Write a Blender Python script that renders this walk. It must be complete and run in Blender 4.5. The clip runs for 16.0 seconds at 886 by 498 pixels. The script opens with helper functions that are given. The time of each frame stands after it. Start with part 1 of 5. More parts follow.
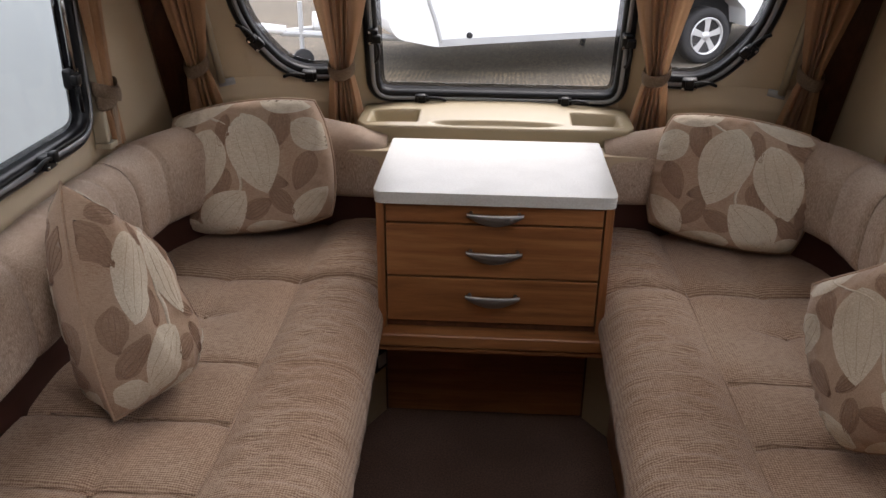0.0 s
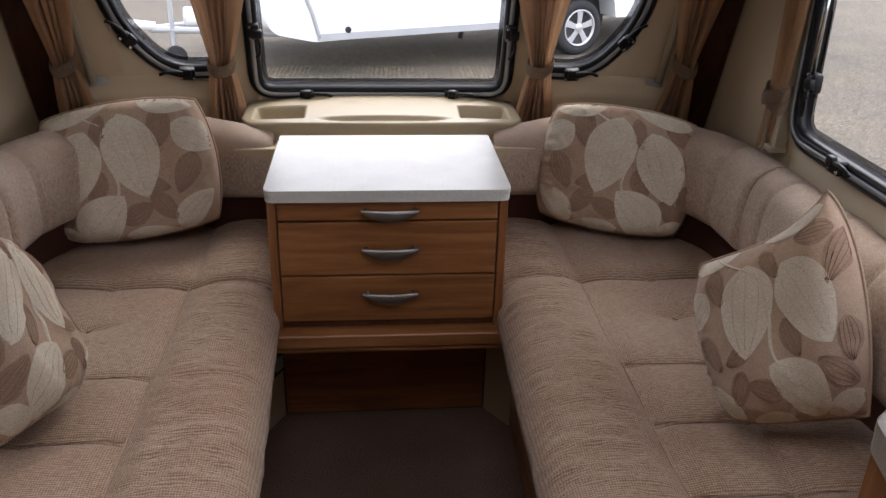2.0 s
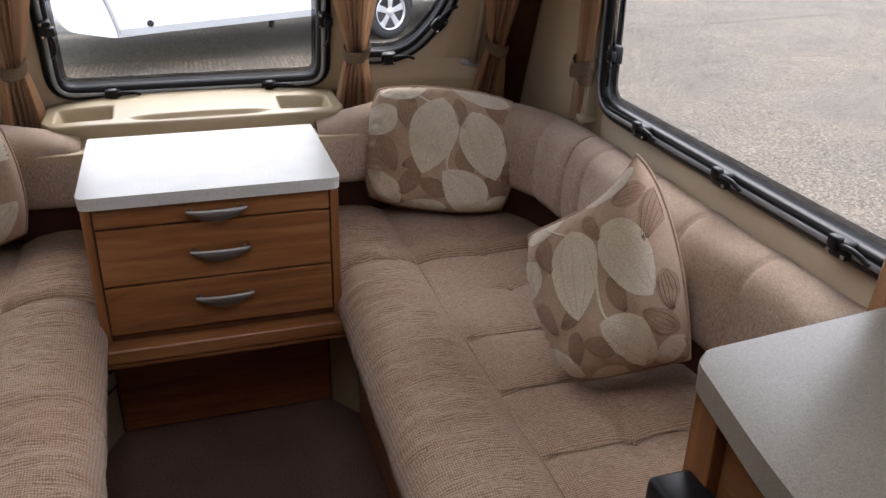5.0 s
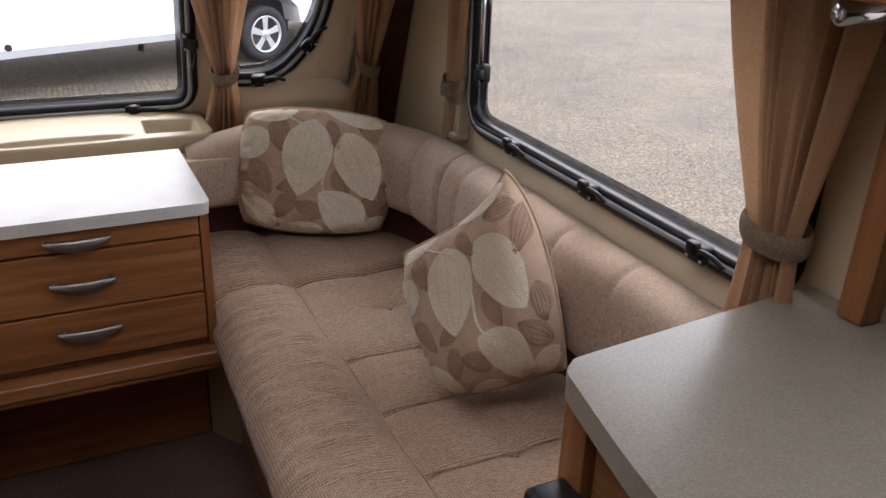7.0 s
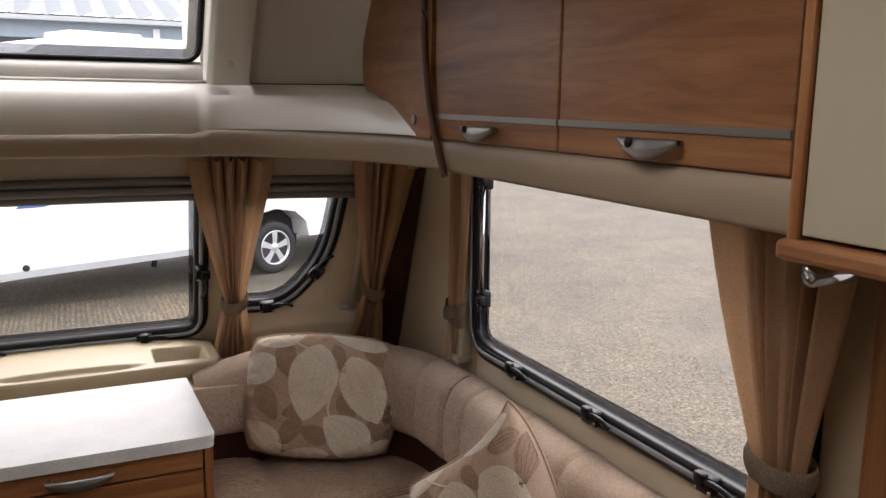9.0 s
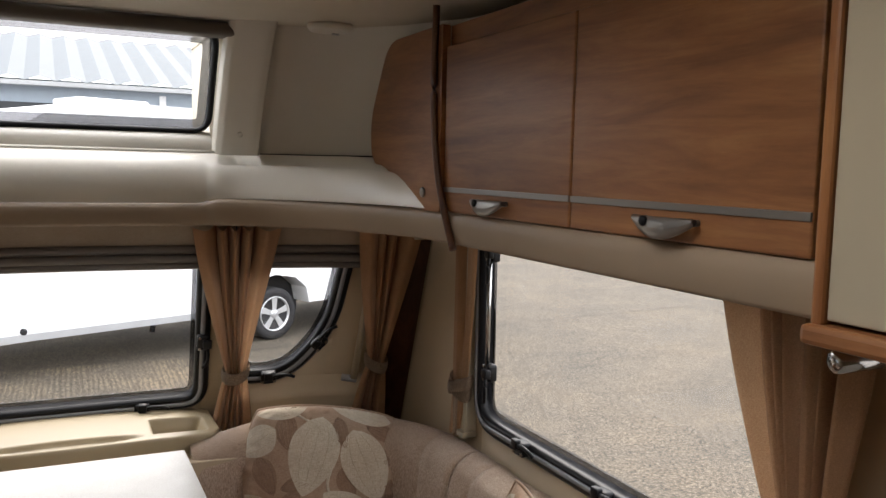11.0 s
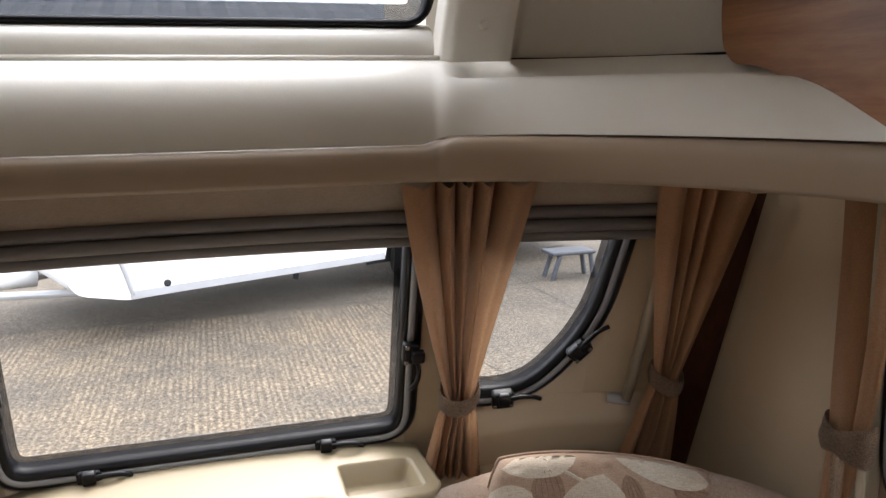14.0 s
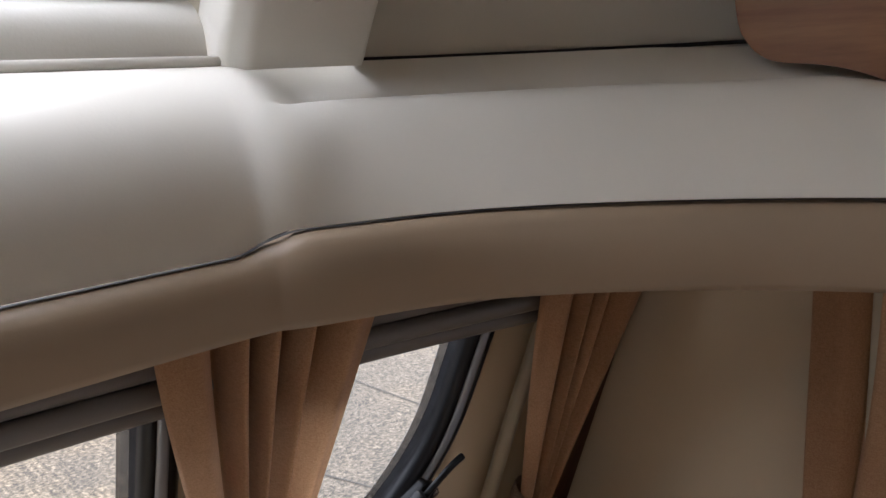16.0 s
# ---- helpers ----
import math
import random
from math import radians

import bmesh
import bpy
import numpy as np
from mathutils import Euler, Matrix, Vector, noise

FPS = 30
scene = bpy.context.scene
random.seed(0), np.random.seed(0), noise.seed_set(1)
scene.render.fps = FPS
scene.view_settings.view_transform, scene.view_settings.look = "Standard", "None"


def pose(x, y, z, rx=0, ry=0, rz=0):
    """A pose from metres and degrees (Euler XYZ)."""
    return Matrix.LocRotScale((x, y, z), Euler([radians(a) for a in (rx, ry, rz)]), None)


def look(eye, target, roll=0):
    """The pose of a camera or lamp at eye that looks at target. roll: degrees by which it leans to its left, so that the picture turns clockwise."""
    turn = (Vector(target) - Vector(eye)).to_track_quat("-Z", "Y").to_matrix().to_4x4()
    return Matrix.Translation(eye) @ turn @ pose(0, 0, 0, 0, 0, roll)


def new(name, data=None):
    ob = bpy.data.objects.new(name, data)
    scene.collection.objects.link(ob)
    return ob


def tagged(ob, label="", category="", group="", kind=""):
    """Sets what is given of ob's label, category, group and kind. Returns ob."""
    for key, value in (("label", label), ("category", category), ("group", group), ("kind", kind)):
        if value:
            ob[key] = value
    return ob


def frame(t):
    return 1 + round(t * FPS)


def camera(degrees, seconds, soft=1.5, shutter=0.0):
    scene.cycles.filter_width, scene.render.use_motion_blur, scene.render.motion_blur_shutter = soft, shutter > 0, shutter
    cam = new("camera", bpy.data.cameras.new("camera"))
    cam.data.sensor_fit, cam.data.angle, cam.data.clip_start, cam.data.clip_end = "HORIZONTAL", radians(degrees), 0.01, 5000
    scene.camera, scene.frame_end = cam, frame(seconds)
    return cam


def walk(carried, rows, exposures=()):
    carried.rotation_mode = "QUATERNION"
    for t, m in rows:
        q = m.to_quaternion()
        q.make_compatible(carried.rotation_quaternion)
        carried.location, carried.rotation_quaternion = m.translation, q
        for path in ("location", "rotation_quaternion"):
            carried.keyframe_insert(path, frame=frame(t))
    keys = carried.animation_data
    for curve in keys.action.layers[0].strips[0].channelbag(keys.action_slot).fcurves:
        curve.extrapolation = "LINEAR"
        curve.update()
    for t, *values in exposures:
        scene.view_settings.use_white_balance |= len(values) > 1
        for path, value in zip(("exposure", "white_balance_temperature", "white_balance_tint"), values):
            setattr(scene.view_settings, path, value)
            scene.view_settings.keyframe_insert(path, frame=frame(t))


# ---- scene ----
cam = camera(56.2, 16.0)
PATH = [
    (0, (-0.016, -1.836, 1.478), (-0.12, -0.021, 0.645), 0.5),
    (0.5, (-0.017, -1.831, 1.478), (-0.051, -0.013, 0.644), 0.9),
    (1, (-0.022, -1.83, 1.476), (0.026, -0.011, 0.648), 1.2),
    (1.5, (-0.036, -1.818, 1.476), (0.051, -0.006, 0.634), 1.4),
    (2, (-0.038, -1.815, 1.472), (0.13, -0.008, 0.631), 1.4),
    (2.5, (-0.047, -1.812, 1.472), (0.209, -0.017, 0.629), 1.4),
    (3, (-0.055, -1.811, 1.475), (0.27, -0.028, 0.629), 1.6),
    (3.5, (-0.05, -1.805, 1.473), (0.321, -0.029, 0.631), 1.7),
    (5.8, (-0.031, -1.815, 1.465), (0.641, -0.139, 0.605), 1.4),
    (6, (-0.022, -1.813, 1.455), (0.677, -0.146, 0.6), 1.5),
    (6.5, (-0.016, -1.815, 1.457), (0.749, -0.175, 0.604), 2.0),
    (7, (-0.013, -1.816, 1.466), (0.799, -0.177, 0.657), 2.3),
    (7.5, (-0.016, -1.819, 1.485), (0.812, -0.144, 0.77), 2.1),
    (8, (-0.013, -1.829, 1.506), (0.81, -0.104, 0.917), 1.3),
    (8.5, (-0.019, -1.832, 1.523), (0.805, -0.071, 1.053), 1.2),
    (9, (-0.017, -1.834, 1.536), (0.832, -0.058, 1.184), 0.7),
    (9.5, (-0.019, -1.829, 1.548), (0.859, -0.049, 1.308), 1.1),
    (9.7, (-0.022, -1.828, 1.552), (0.862, -0.044, 1.36), 1.3),
    (11.8, (-0.026, -1.757, 1.529), (0.771, 0.066, 1.32), 0.9),
    (12, (0.007, -1.678, 1.519), (0.742, 0.166, 1.265), 1.0),
    (12.5, (0.068, -1.482, 1.532), (0.648, 0.405, 1.212), -0.7),
    (13, (0.058, -1.291, 1.516), (0.529, 0.612, 1.117), 0.3),
    (13.5, (-0.009, -1.061, 1.524), (0.509, 0.836, 1.161), -1.1),
    (14, (-0.018, -0.871, 1.514), (0.557, 1.011, 1.156), -0.8),
    (14.5, (0.032, -0.637, 1.546), (0.582, 1.263, 1.245), -1.7),
    (15, (0.032, -0.454, 1.543), (0.624, 1.412, 1.138), -1.0),
    (15.5, (-0.011, -0.265, 1.566), (1.09, 1.364, 1.199), -3.3),
    (16, (0.034, -0.17, 1.558), (1.41, 1.222, 1.146), -2.8),
]
EXPOSURES = [(0, 0.7, 6600, 16), (1.5, 0.7, 6350, 16), (3.5, 0.9, 6200, 15), (7.5, 0.92, 6450, 17), (9.5, 0.75, 6750, 16), (12.5, 0.83, 6750, 11), (14, 1.08, 6400, 14), (16, 1.12, 6100, 15)]
walk(cam, [(t, look(eye, target, roll)) for t, eye, target, roll in PATH], EXPOSURES)

# ---- world and light ----
world = bpy.data.worlds.new("sky")
scene.world = world
world.use_nodes = True
wn = world.node_tree
sky = wn.nodes.new("ShaderNodeTexSky")
sky.sky_type, sky.sun_disc = "NISHITA", False
sky.sun_elevation, sky.sun_rotation = radians(48), radians(20)
sky.air_density, sky.dust_density, sky.ozone_density = 1.0, 4.0, 1.0
haze = wn.nodes.new("ShaderNodeMix")
haze.data_type = "RGBA"
haze.inputs[0].default_value = 0.75
haze.inputs[7].default_value = (13.0, 13.4, 14.0, 1)
wn.links.new(sky.outputs[0], haze.inputs[6])
wn.links.new(haze.outputs[2], wn.nodes["Background"].inputs[0])
wn.nodes["Background"].inputs[1].default_value = 0.21
sun = new("sun", bpy.data.lights.new("sun", "SUN"))
sun.data.energy, sun.data.angle, sun.data.color = 1.4, radians(30), (1.0, 0.97, 0.92)
# added fill lamps stand in for daylight: unseen roof and kitchen openings, the skylight
for nm, eye, aim, sx, sy, power in (("roof_fill", (0, -1.25, 2.15), (0, -1.25, 0), 0.78, 0.78, 2.0), ("skylight_fill", (0, 0.5, 2.06), (0, 0.22, 1.5), 0.7, 0.32, 2.4), ("worktop_fill", (0.98, -1.87, 1.18), (0, -1.87, 1.0), 0.95, 0.3, 0.3)):
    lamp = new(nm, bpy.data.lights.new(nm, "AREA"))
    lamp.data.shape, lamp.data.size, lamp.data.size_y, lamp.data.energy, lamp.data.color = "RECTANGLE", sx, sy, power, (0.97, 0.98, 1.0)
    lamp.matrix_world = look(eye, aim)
sun.matrix_world = look((6, 16, 20), (0, 0, 0))


# ---- materials ----
def material(name, base, rough=0.5, metal=0.0):
    m = bpy.data.materials.new(name)
    m.use_nodes = True
    b = m.node_tree.nodes["Principled BSDF"]
    b.inputs["Base Color"].default_value = (*base, 1)
    b.inputs["Roughness"].default_value = rough
    b.inputs["Metallic"].default_value = metal
    return m, m.node_tree, b


def node(tree, kind, **values):
    n = tree.nodes.new(kind)
    for k, v in values.items():
        n.inputs[k.replace("_", " ")].default_value = v
    return n


def coords(tree, scale=(1, 1, 1), turn=(0, 0, 0)):
    c = tree.nodes.new("ShaderNodeTexCoord")
    mp = tree.nodes.new("ShaderNodeMapping")
    mp.inputs["Scale"].default_value = scale
    mp.inputs["Rotation"].default_value = turn
    tree.links.new(c.outputs["Object"], mp.inputs[0])
    return mp.outputs[0]


def ramp(tree, fac, stops):
    r = tree.nodes.new("ShaderNodeValToRGB")
    while len(r.color_ramp.elements) < len(stops):
        r.color_ramp.elements.new(0.5)
    for e, (p, c) in zip(r.color_ramp.elements, stops):
        e.position, e.color = p, (*c, 1)
    tree.links.new(fac, r.inputs[0])
    return r.outputs[0]


def blend(tree, fac, a, b, mode="MIX"):
    n = tree.nodes.new("ShaderNodeMix")
    n.data_type, n.blend_type = "RGBA", mode
    for sock, v in ((n.inputs[0], fac), (n.inputs[6], a), (n.inputs[7], b)):
        if hasattr(v, "links"):
            tree.links.new(v, sock)
        elif isinstance(v, tuple):
            sock.default_value = (*v, 1)
        else:
            sock.default_value = v
    return n.outputs[2]


def relief(tree, b, height, strength, distance):
    n = node(tree, "ShaderNodeBump", Strength=strength, Distance=distance)
    tree.links.new(height, n.inputs["Height"])
    tree.links.new(n.outputs[0], b.inputs["Normal"])


def wood(name, dark, mid, light, scale=(1.6, 22, 22), rough=0.38):
    m, t, b = material(name, mid, rough)
    v = coords(t, scale)
    n1 = node(t, "ShaderNodeTexNoise", Scale=1.3, Detail=6.0, Roughness=0.62, Distortion=0.9)
    n2 = node(t, "ShaderNodeTexNoise", Scale=7.0, Detail=4.0, Roughness=0.7)
    t.links.new(v, n1.inputs["Vector"])
    t.links.new(v, n2.inputs["Vector"])
    c1 = ramp(t, n1.outputs[0], [(0.32, dark), (0.5, mid), (0.68, light)])
    c2 = ramp(t, n2.outputs[0], [(0.35, (0.72, 0.68, 0.64)), (0.6, (1, 1, 1))])
    t.links.new(blend(t, 0.55, c1, c2, "MULTIPLY"), b.inputs["Base Color"])
    relief(t, b, n2.outputs[0], 0.08, 0.001)
    return m


def weave(name, dark, light, thread=0.0035, rough=0.95, stain=(0.86, 0.8, 0.76), rise=0.5, rib=0.0, glow=0.0, shares=(0.45, 0.35, 0.2)):
    """Coarse woven cloth: two crossed runs of slubby threads, fine ribs, and a slow drift of colour."""
    m, t, b = material(name, light, rough)
    b.inputs["Specular IOR Level"].default_value = 0.15
    b.inputs["Sheen Weight"].default_value = 0.15
    v = coords(t)
    def sums(a, ka, c, kc):
        one = t.nodes.new("ShaderNodeMath")
        one.operation = "MULTIPLY"
        one.inputs[1].default_value = ka
        t.links.new(a, one.inputs[0])
        two = t.nodes.new("ShaderNodeMath")
        two.operation = "MULTIPLY_ADD"
        two.inputs[1].default_value = kc
        t.links.new(c, two.inputs[0])
        t.links.new(one.outputs[0], two.inputs[2])
        return two.outputs[0]
    threads = []
    for sc in ((0.12, 1, 1), (1, 0.12, 1), (1, 1, 0.15)):
        n = node(t, "ShaderNodeTexNoise", Scale=0.9 / thread, Detail=2.0, Roughness=0.6)
        t.links.new(coords(t, sc), n.inputs["Vector"])
        threads.append(n.outputs[0])
    f = sums(sums(threads[0], shares[0], threads[1], shares[1]), 1.0, threads[2], shares[2])
    if rib:
        for way, share in (("Y", rib), ("X", rib * 0.6)):
            w = node(t, "ShaderNodeTexWave", Scale=0.314 / 0.0048, Distortion=1.2, Detail=2.0)
            w.bands_direction = way
            t.links.new(v, w.inputs["Vector"])
            f = sums(f, 1 - share, w.outputs["Fac"], share)
    c = ramp(t, f, [(0.39, dark), (0.61, light)])
    drift = node(t, "ShaderNodeTexNoise", Scale=5.0, Detail=4.0)
    t.links.new(v, drift.inputs["Vector"])
    d = ramp(t, drift.outputs[0], [(0.35, stain), (0.65, (1, 1, 1))])
    t.links.new(blend(t, 1.0, c, d, "MULTIPLY"), b.inputs["Base Color"])
    relief(t, b, f, rise, 0.002)
    if glow:
        tl = t.nodes.new("ShaderNodeBsdfTranslucent")
        tl.inputs[0].default_value = (*light, 1)
        mx = t.nodes.new("ShaderNodeMixShader")
        mx.inputs[0].default_value = glow
        t.links.new(b.outputs[0], mx.inputs[1])
        t.links.new(tl.outputs[0], mx.inputs[2])
        t.links.new(mx.outputs[0], t.nodes["Material Output"].inputs[0])
    return m


def plain(name, base, rough=0.5, metal=0.0, grain=300.0, depth=0.05, drift=0.08):
    """Moulded plastic, laminate, paint: fine grain and a slow drift of tone."""
    m, t, b = material(name, base, rough, metal)
    v = coords(t)
    n = node(t, "ShaderNodeTexNoise", Scale=grain, Detail=2.0)
    s = node(t, "ShaderNodeTexNoise", Scale=3.5, Detail=4.0)
    t.links.new(v, n.inputs["Vector"])
    t.links.new(v, s.inputs["Vector"])
    d = 1 - drift
    c = ramp(t, s.outputs[0], [(0.3, tuple(x * d for x in base)), (0.7, tuple(min(1, x * (1 + drift / 2)) for x in base))])
    t.links.new(c, b.inputs["Base Color"])
    relief(t, b, n.outputs[0], depth, 0.001)
    return m


def speckled(name, base, spot, scale=260.0, rough=0.35, amount=0.62):
    m, t, b = material(name, base, rough)
    v = coords(t)
    n = node(t, "ShaderNodeTexNoise", Scale=scale, Detail=3.0, Roughness=0.8)
    s = node(t, "ShaderNodeTexNoise", Scale=9.0, Detail=5.0)
    t.links.new(v, n.inputs["Vector"])
    t.links.new(v, s.inputs["Vector"])
    c = ramp(t, n.outputs[0], [(0.4, spot), (amount, base)])
    d = ramp(t, s.outputs[0], [(0.35, (0.9, 0.9, 0.9)), (0.65, (1, 1, 1))])
    t.links.new(blend(t, 1.0, c, d, "MULTIPLY"), b.inputs["Base Color"])
    return m


def carpet_material():
    m, t, b = material("carpet", (0.1, 0.07, 0.055), 1.0)
    v = coords(t)
    n = node(t, "ShaderNodeTexNoise", Scale=230.0, Detail=4.0, Roughness=0.85)
    s = node(t, "ShaderNodeTexNoise", Scale=6.0, Detail=4.0)
    t.links.new(v, n.inputs["Vector"])
    t.links.new(v, s.inputs["Vector"])
    c = ramp(t, n.outputs[0], [(0.35, (0.06, 0.034, 0.024)), (0.65, (0.225, 0.135, 0.1))])
    d = ramp(t, s.outputs[0], [(0.3, (0.78, 0.76, 0.74)), (0.7, (1, 1, 1))])
    t.links.new(blend(t, 1.0, c, d, "MULTIPLY"), b.inputs["Base Color"])
    relief(t, b, n.outputs[0], 0.8, 0.004)
    return m


def concrete_material():
    """Weathered yard: aggregate, stains, broom grooves near the caravan's nose."""
    m, t, b = material("concrete", (0.3, 0.27, 0.22), 0.9)
    v = coords(t)
    n = node(t, "ShaderNodeTexNoise", Scale=46.0, Detail=7.0, Roughness=0.8)
    s = node(t, "ShaderNodeTexNoise", Scale=0.9, Detail=6.0, Roughness=0.65)
    p = node(t, "ShaderNodeTexVoronoi", Scale=22.0)
    w = node(t, "ShaderNodeTexWave", Scale=7.0, Distortion=4.5, Detail=6.0)
    w.bands_direction = "X"
    w.inputs["Detail Scale"].default_value = 3.0
    g = node(t, "ShaderNodeTexNoise", Scale=2.2, Detail=3.0)
    for q in (n, s, p, g):
        t.links.new(v, q.inputs["Vector"])
    t.links.new(coords(t, (1, 0.1, 1), (0, 0, radians(12))), w.inputs["Vector"])
    c = ramp(t, n.outputs[0], [(0.37, (0.026, 0.022, 0.017)), (0.5, (0.094, 0.079, 0.059)), (0.65, (0.25, 0.208, 0.156))])
    d = ramp(t, s.outputs[0], [(0.3, (0.68, 0.69, 0.71)), (0.52, (0.92, 0.9, 0.88)), (0.72, (1.14, 1.08, 1.0))])
    e = ramp(t, p.outputs["Distance"], [(0.06, (2.2, 2.1, 1.95)), (0.15, (1, 1, 1))])
    c = blend(t, 1.0, c, d, "MULTIPLY")
    c = blend(t, 0.5, c, e, "MULTIPLY")
    sep = t.nodes.new("ShaderNodeSeparateXYZ")
    t.links.new(v, sep.inputs[0])
    near = t.nodes.new("ShaderNodeMapRange")
    near.inputs[1].default_value, near.inputs[2].default_value = 6.9, 6.8
    t.links.new(sep.outputs[1], near.inputs[0])
    side = t.nodes.new("ShaderNodeMapRange")
    side.inputs[1].default_value, side.inputs[2].default_value = 2.2, 1.4
    t.links.new(sep.outputs[0], side.inputs[0])
    both = t.nodes.new("ShaderNodeMath")
    both.operation = "MULTIPLY"
    worn = t.nodes.new("ShaderNodeMapRange")
    worn.inputs[1].default_value, worn.inputs[2].default_value, worn.inputs[3].default_value = 0.36, 0.58, 0.25
    t.links.new(g.outputs[0], worn.inputs[0])
    kept = t.nodes.new("ShaderNodeMath")
    kept.operation = "MULTIPLY"
    t.links.new(near.outputs[0], kept.inputs[0])
    t.links.new(worn.outputs[0], kept.inputs[1])
    t.links.new(kept.outputs[0], both.inputs[0])
    t.links.new(side.outputs[0], both.inputs[1])
    gr = ramp(t, w.outputs["Fac"], [(0.15, (1.05, 1.0, 0.92)), (0.75, (1.75, 1.66, 1.5))])
    c = blend(t, both.outputs[0], c, blend(t, 1.0, c, gr, "MULTIPLY"))
    t.links.new(c, b.inputs["Base Color"])
    relief(t, b, n.outputs[0], 0.5, 0.01)
    return m


def pane_material(name, tint, gloss=0.06, rough=0.02):
    m = bpy.data.materials.new(name)
    m.use_nodes = True
    t = m.node_tree
    t.nodes.clear()
    out = t.nodes.new("ShaderNodeOutputMaterial")
    tr = t.nodes.new("ShaderNodeBsdfTransparent")
    tr.inputs[0].default_value = (*tint, 1)
    gl = t.nodes.new("ShaderNodeBsdfGlossy")
    gl.inputs["Roughness"].default_value = rough
    mx = t.nodes.new("ShaderNodeMixShader")
    lw = t.nodes.new("ShaderNodeLayerWeight")
    lw.inputs[0].default_value = 0.5
    pw = t.nodes.new("ShaderNodeMath")
    pw.operation = "POWER"
    pw.inputs[1].default_value = 5.0
    sc = t.nodes.new("ShaderNodeMath")
    sc.operation = "MULTIPLY_ADD"
    sc.inputs[1].default_value, sc.inputs[2].default_value = 0.6, 0.02
    t.links.new(lw.outputs["Facing"], pw.inputs[0])
    t.links.new(pw.outputs[0], sc.inputs[0])
    t.links.new(sc.outputs[0], mx.inputs[0])
    t.links.new(tr.outputs[0], mx.inputs[1])
    t.links.new(gl.outputs[0], mx.inputs[2])
    t.links.new(mx.outputs[0], out.inputs[0])
    return m


M_WOOD = wood("cherry_wood", (0.17, 0.062, 0.02), (0.26, 0.102, 0.034), (0.34, 0.15, 0.054))
M_WOODV = wood("cherry_wood_upright", (0.17, 0.062, 0.02), (0.26, 0.102, 0.034), (0.34, 0.15, 0.054), (22, 22, 1.6))
M_WOODY = wood("cherry_wood_lengthwise", (0.17, 0.065, 0.024), (0.26, 0.108, 0.04), (0.35, 0.16, 0.062), (16, 1.6, 16))
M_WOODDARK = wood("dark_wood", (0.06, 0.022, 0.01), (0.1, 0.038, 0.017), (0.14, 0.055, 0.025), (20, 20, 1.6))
M_SEAT = weave("seat_weave", (0.2, 0.122, 0.08), (0.47, 0.345, 0.25), 0.0016, rib=0.16, rise=0.8, shares=(0.6, 0.25, 0.15))
M_BACK = weave("backrest_weave", (0.27, 0.195, 0.145), (0.58, 0.465, 0.37), 0.0013, rise=0.5, shares=(0.15, 0.2, 0.65))
M_CURTAIN = weave("curtain_cloth", (0.33, 0.182, 0.095), (0.52, 0.322, 0.185), 0.0012, rise=0.15, glow=0.26)
M_BAND = weave("tieback_cloth", (0.2, 0.14, 0.09), (0.44, 0.34, 0.245), 0.0013, rise=0.8)
M_PRINT = weave("cushion_cloth", (0.34, 0.232, 0.16), (0.49, 0.36, 0.262), 0.0013, rise=0.25)
M_LEAF = weave("cream_leaf_cloth", (0.5, 0.43, 0.33), (0.68, 0.61, 0.49), 0.0017, rise=0.4)
M_LEAFTAN = weave("tan_leaf_cloth", (0.25, 0.16, 0.11), (0.36, 0.25, 0.175), 0.0016, rise=0.3)
M_BROWN = plain("brown_vinyl", (0.11, 0.042, 0.03), 0.6)
M_CREAM = plain("cream_wallboard", (0.49, 0.385, 0.255), 0.6, grain=500)
M_PELMET = plain("tan_moulding", (0.3, 0.222, 0.15), 0.5, grain=600)
M_COVE = plain("ivory_moulding", (0.7, 0.67, 0.6), 0.34, grain=450, depth=0.09)
M_TRAY = plain("cream_plastic", (0.37, 0.3, 0.19), 0.42, grain=500)
M_CEIL = plain("ceiling_board", (0.62, 0.57, 0.47), 0.6)
M_PANEL = plain("cream_laminate", (0.4, 0.345, 0.25), 0.35, depth=0.02)
M_TOP = speckled("pale_laminate", (0.63, 0.625, 0.59), (0.54, 0.525, 0.48), rough=0.32)
M_COUNTER = speckled("stone_laminate", (0.29, 0.26, 0.212), (0.2, 0.175, 0.14), 420.0, 0.28)
M_BLACK = plain("black_rubber", (0.006, 0.006, 0.007), 0.32, drift=0.02)
M_BLACK.node_tree.nodes["Principled BSDF"].inputs["Specular IOR Level"].default_value = 0.22
# the frame's bright band is put into this bead's grey base
M_BEAD = plain("glossy_grey_bead", (0.2, 0.212, 0.235), 0.2, drift=0.02, depth=0.0)
M_BEAD.node_tree.nodes["Principled BSDF"].inputs["Specular IOR Level"].default_value = 1.0
M_CATCH = plain("black_plastic", (0.006, 0.006, 0.007), 0.4, drift=0.02)
M_CATCH.node_tree.nodes["Principled BSDF"].inputs["Specular IOR Level"].default_value = 0.25
M_SILVER = plain("satin_metal", (0.33, 0.315, 0.3), 0.42, 1.0, drift=0.03)
M_CHROME = plain("chrome", (0.5, 0.5, 0.5), 0.16, 1.0, depth=0.0, drift=0.02)
M_GREYBAR = plain("grey_blind_bar", (0.13, 0.112, 0.098), 0.5)
M_BLIND = weave("blind_cloth", (0.34, 0.28, 0.21), (0.44, 0.37, 0.285), 0.001, rise=0.1)
M_CARPET = carpet_material()
M_CONCRETE = concrete_material()
M_PANE = pane_material("acrylic", (0.86, 0.87, 0.87))
M_PANEEDGE = pane_material("smoked_acrylic", (0.44, 0.44, 0.45))
